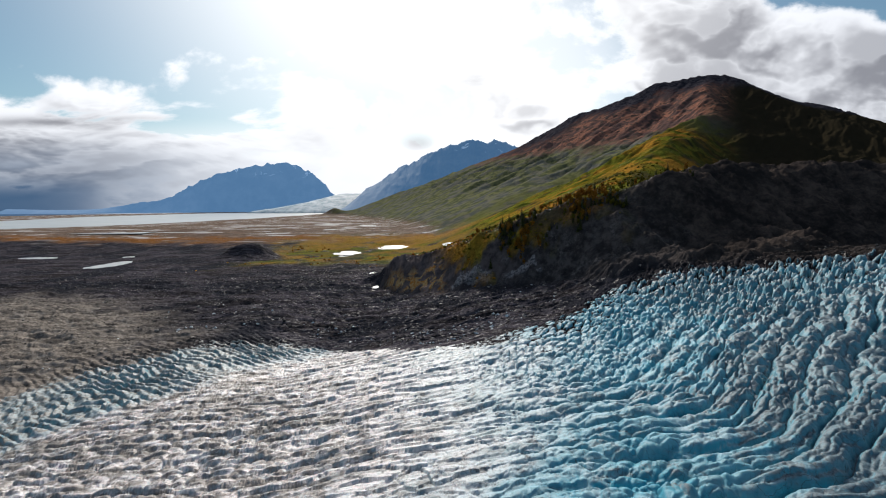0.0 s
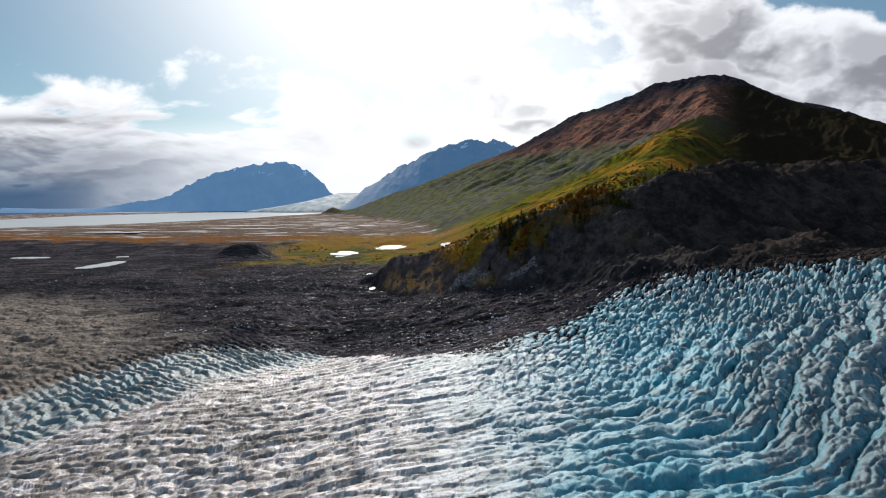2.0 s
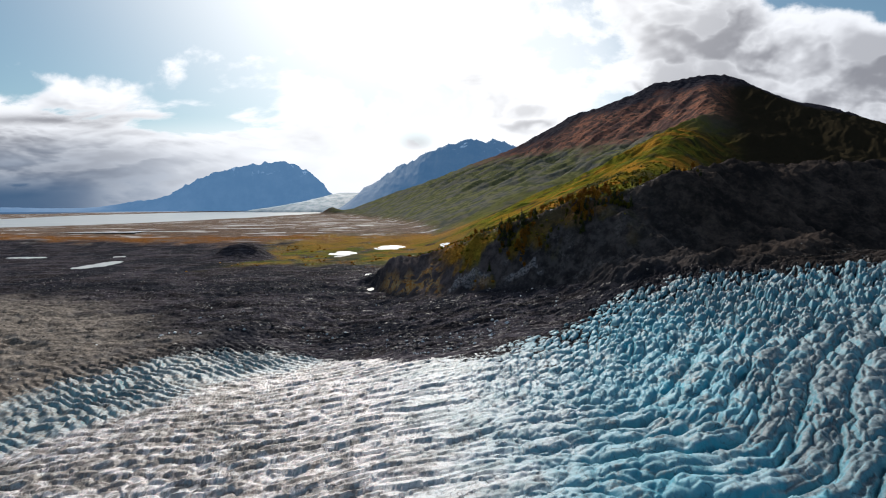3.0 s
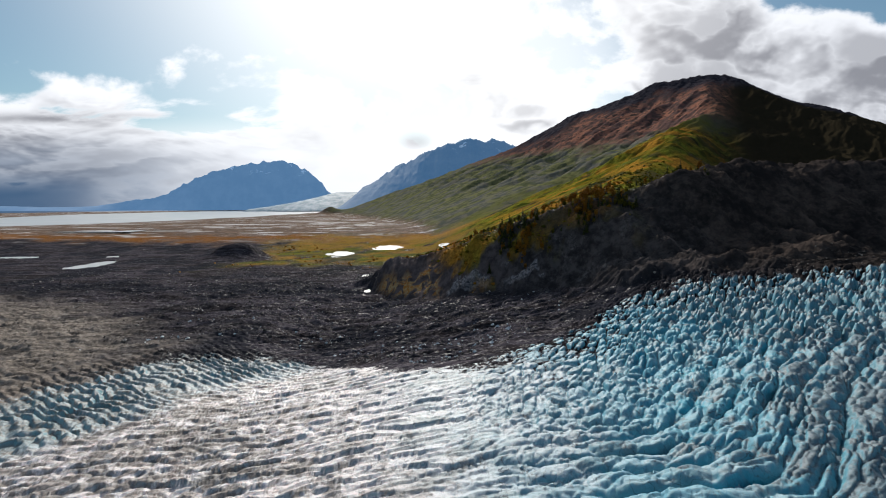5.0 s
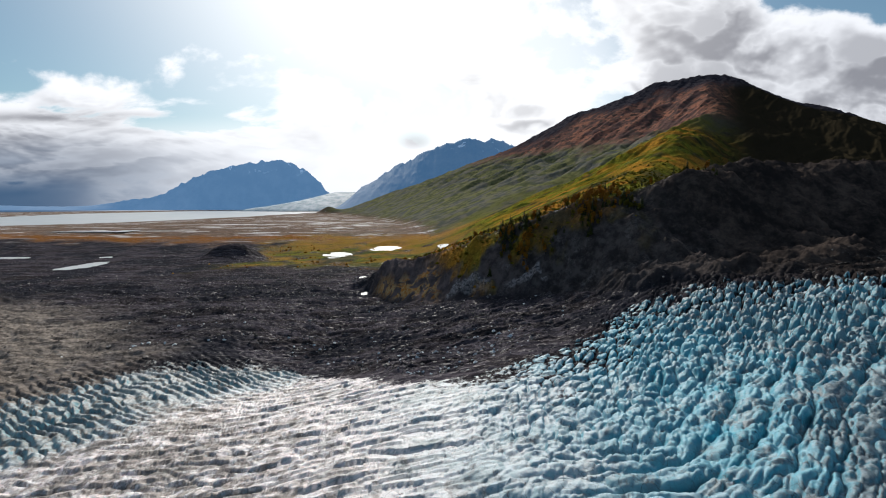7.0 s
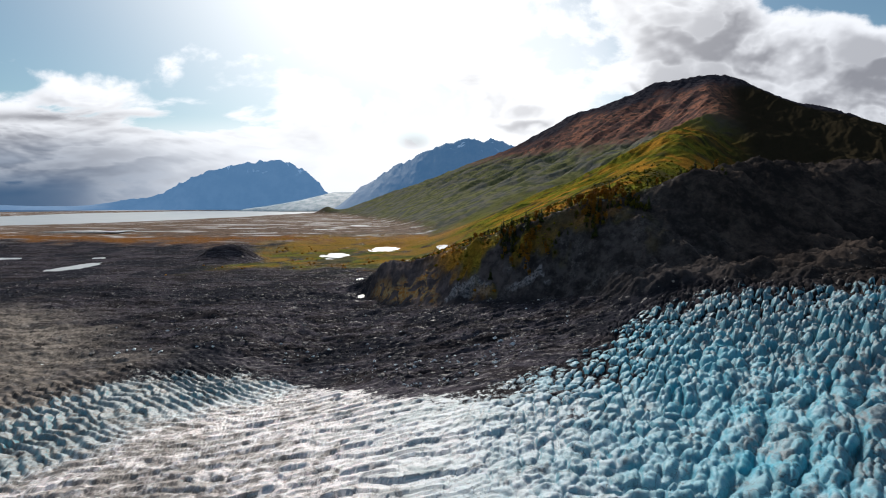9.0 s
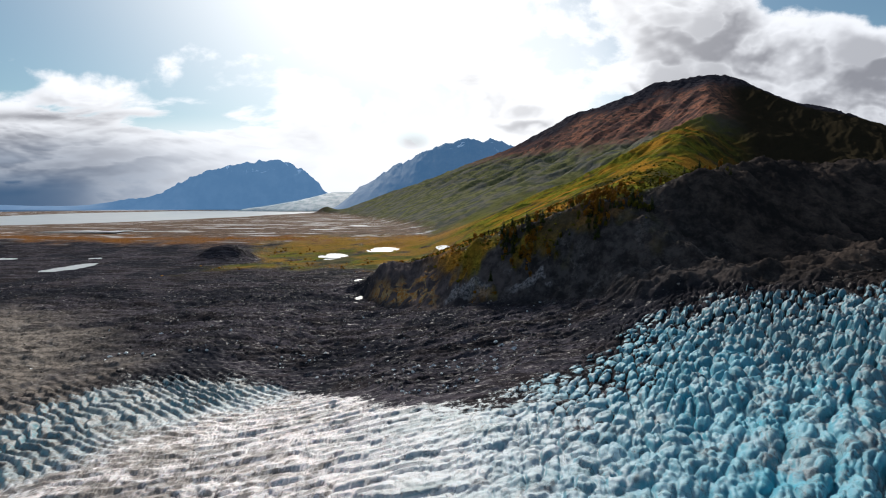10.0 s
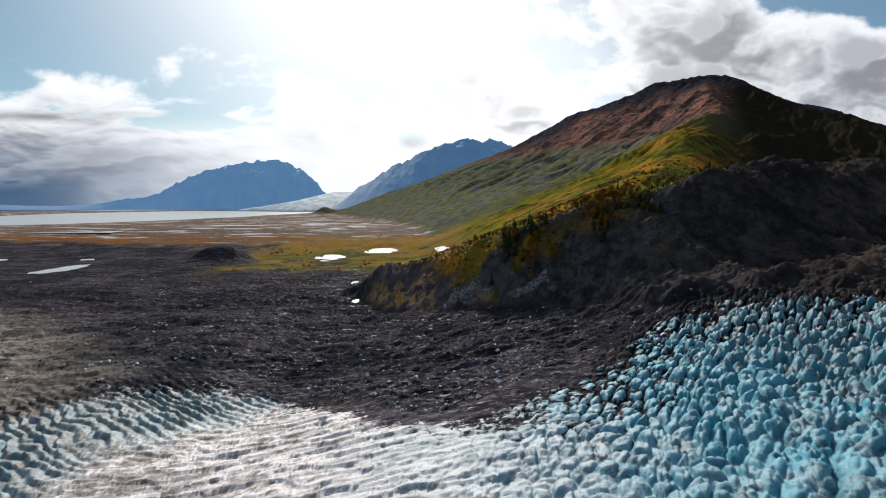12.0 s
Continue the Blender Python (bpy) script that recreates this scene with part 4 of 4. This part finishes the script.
def leafy(height, seed, material, name, label):
    rng = np.random.default_rng(seed)
    tree = tagged(new(name), label, "tree", "trees on the bank")
    part("trunk", mesh_from("trunk", *tapered([(0, 0, -0.6), (0.1, 0.05, height * 0.4), (0.0, 0.15, height * 0.85)], [0.20, 0.13, 0.04]), BARK), tree)
    for k in range(4):
        a, z = 1.6 * k + rng.random(), height * (0.28 + 0.12 * k)
        r = height * 0.2
        part("limb", mesh_from("limb", *tapered([(0.05, 0.05, z), (r * 0.5 * math.cos(a), r * 0.5 * math.sin(a), z + r * 0.5), (r * math.cos(a), r * math.sin(a), z + r * 1.1)], [0.08, 0.05, 0.02], 5), BARK), tree)
    k = 85
    d = rng.normal(size=(k, 3))
    d /= np.linalg.norm(d, axis=1)[:, None]
    r = rng.random(k)[:, None] ** 0.45
    lump = 0.75 + 0.45 * np.sin(3 * np.arctan2(d[:, 1], d[:, 0]) + seed)[:, None] * d[:, 2:3] + 0.2 * rng.random((k, 1))
    centres = d * r * lump * np.array((height * 0.23, height * 0.23, height * 0.36)) + np.array((0, 0, height * 0.60))
    part("crown", mesh_from("crown", *clumps(centres, height * (0.035 + 0.045 * rng.random(k)), rng), material, None, False), tree)
    return tree


def heights(x, y):
    return surface(x, y)[0]


def plant_trees():
    rng = np.random.default_rng(12)
    kinds = [spruce(9.0, 1), spruce(7.0, 2), spruce(11.0, 3)]
    kinds += [leafy(8.5, 4 + i, GOLD_LEAF, "birch_tree", "golden autumn birch on the bank") for i in range(3)]
    kinds += [leafy(6.0, 14 + i, OLIVE_LEAF, "alder_tree", "olive green alder bush on the bank") for i in range(2)]
    spots = []
    while len(spots) < 300:
        x = rng.uniform(30, 215) if rng.random() < 0.85 else rng.uniform(30, 240)
        off = rng.normal(-12, 12) if rng.random() < 0.85 else rng.uniform(0, 60)
        px, py = np.array([x]), np.array([float(curve(np.array([x]), CREST_Y, 12)[0]) + off])
        dense = float(rough(px, py, 30, 3, 131)[0])
        if off < -44 or x < 30 or dense < -0.10 + 0.25 * (x > 200) + 0.1 * (off > 40):
            continue
        spots.append((x, py[0], off, float(rough(px, py, 24, 2, 137)[0]), rng.random(), rng.random(), rng.random()))
    z = heights(np.array([q[0] for q in spots]), np.array([q[1] for q in spots]))
    for i, ((x, y, off, tone, a, b, c), h) in enumerate(zip(spots, z)):
        if tone + 0.6 * (a - 0.5) > 0.10:
            kind = kinds[3 + int(b * 3)]
        elif a < 0.34:
            kind = kinds[int(b * 3)]
        else:
            kind = kinds[6 + int(b * 2)]
        if i < len(kinds):
            kinds[i].matrix_basis = pose(x, y, h, 0, 0, 360 * c)
        else:
            made = copy_thing(kind, pose(x, y, h, 0, 0, 360 * c))
            made.scale = (0.65 + 0.65 * b,) * 3


plant_trees()


def scatter(name, count, seed, where, size, material, label, category, squash=0.7, sink=0.15):
    """Small uncountable stuff strewn where the cover allows it, thinning out with distance."""
    rng = np.random.default_rng(seed)
    r = 110 * (1250 / 110) ** rng.random(count * 6)
    a = rng.uniform(-HALF, HALF, count * 6)
    x, y = r * np.sin(a), r * np.cos(a) - 30
    z, cover, _ = surface(x, y)
    keep = np.flatnonzero(rng.random(x.size) < where(x, y, z, cover))[:count]
    x, y, z = x[keep], y[keep], z[keep]
    sizes = size(x, y, rng.random(x.size))
    v, f = clumps(np.stack((x, y, z + sizes * (squash - sink - 0.3)), 1), sizes, rng, squash)
    return tagged(new(name, mesh_from(name, v, f, material, None, False)), label, category, kind="stuff")


def bare(x, y, z, c):
    return (1 - c["ice"]) * (1 - c["green"]) * (1 - 0.85 * c["tan"]) * (y < 700) * (1 - c["face"])


scatter("shrub_thicket", 7000, 41, lambda x, y, z, c: c["green"] * (1 - 0.7 * c["gold"]) * (y > 380) * (c["wet"] < 0.2) * (y < 640) * (1 - 0.6 * c["hazy_heath"]), lambda x, y, q: (0.5 + 1.3 * q * q) * (1 + y / 900), OLIVE_LEAF, "low olive shrubs covering the slope", "shrubs")
scatter("gold_shrubs", 6000, 42, lambda x, y, z, c: c["green"] * c["gold"] * (y > 380) * (y < 1050) * (x < 120 + (640 - y)) * (1 - c["wet"]), lambda x, y, q: (0.5 + 1.3 * q * q) * (1 + y / 900), GOLD_LEAF, "low golden autumn shrubs on the slope", "shrubs")
scatter("rubble", 10000, 43, bare, lambda x, y, q: (0.2 + 0.8 * q ** 4) * (0.7 + y / 900), STONE, "dark angular rubble strewn over the moraine", "rubble")
scatter("pale_rubble", 1800, 44, lambda x, y, z, c: bare(x, y, z, c) * (rough(x, y, 40, 3, 151) > 0.05), lambda x, y, q: (0.25 + 0.9 * q ** 4) * (0.8 + y / 700), PALE_STONE, "pale stones strewn over the moraine", "rubble")
scatter("ice_debris", 4200, 45, lambda x, y, z, c: bare(x, y, z, c) * np.exp(-np.clip(y - margin(x), 0, None) / 60) * (rough(x * 0.5, y, 26, 3, 157) > -0.05) * (x < 90), lambda x, y, q: 0.3 + 1.4 * q ** 4, CHUNK, "dirty white ice chunks stranded in the rubble", "ice")


def boulder_mesh(seed):
    bm = bmesh.new()
    bmesh.ops.create_icosphere(bm, subdivisions=2, radius=1.0)
    for v in bm.verts:
        v.co *= 0.75 + 0.5 * noise.noise(v.co * 1.3 + Vector((seed * 7.1, 0, 0))) + 0.2 * noise.noise(v.co * 3.1 + Vector((0, seed * 3.3, 0)))
        v.co.z *= 0.7
    me = bpy.data.meshes.new("boulder")
    bm.to_mesh(me)
    bm.free()
    me.materials.append(STONE if seed % 3 else PALE_STONE)
    return me


def place_boulders():
    rng = np.random.default_rng(77)
    x, y = rng.uniform(-420, 230, 3000), rng.uniform(230, 640, 3000)
    z, c, _ = surface(x, y)
    ok = np.flatnonzero(rng.random(3000) < bare(x, y, z, c) * (y > margin(x) + 12))[:170]
    meshes = [boulder_mesh(k) for k in range(6)]
    for i, k in enumerate(ok):
        size = 0.8 + 1.6 * rng.random() ** 2
        dark = i % 6 % 3 != 0
        ob = tagged(new("boulder", meshes[i % 6]), "dark angular boulder lying on the moraine" if dark else "pale grey boulder lying on the moraine", "boulder", "boulders on the moraine")
        ob.matrix_basis = pose(x[k], y[k], z[k] + 0.15 * size, 0, 0, 360 * rng.random()) @ Matrix.Scale(size, 4)


place_boulders()
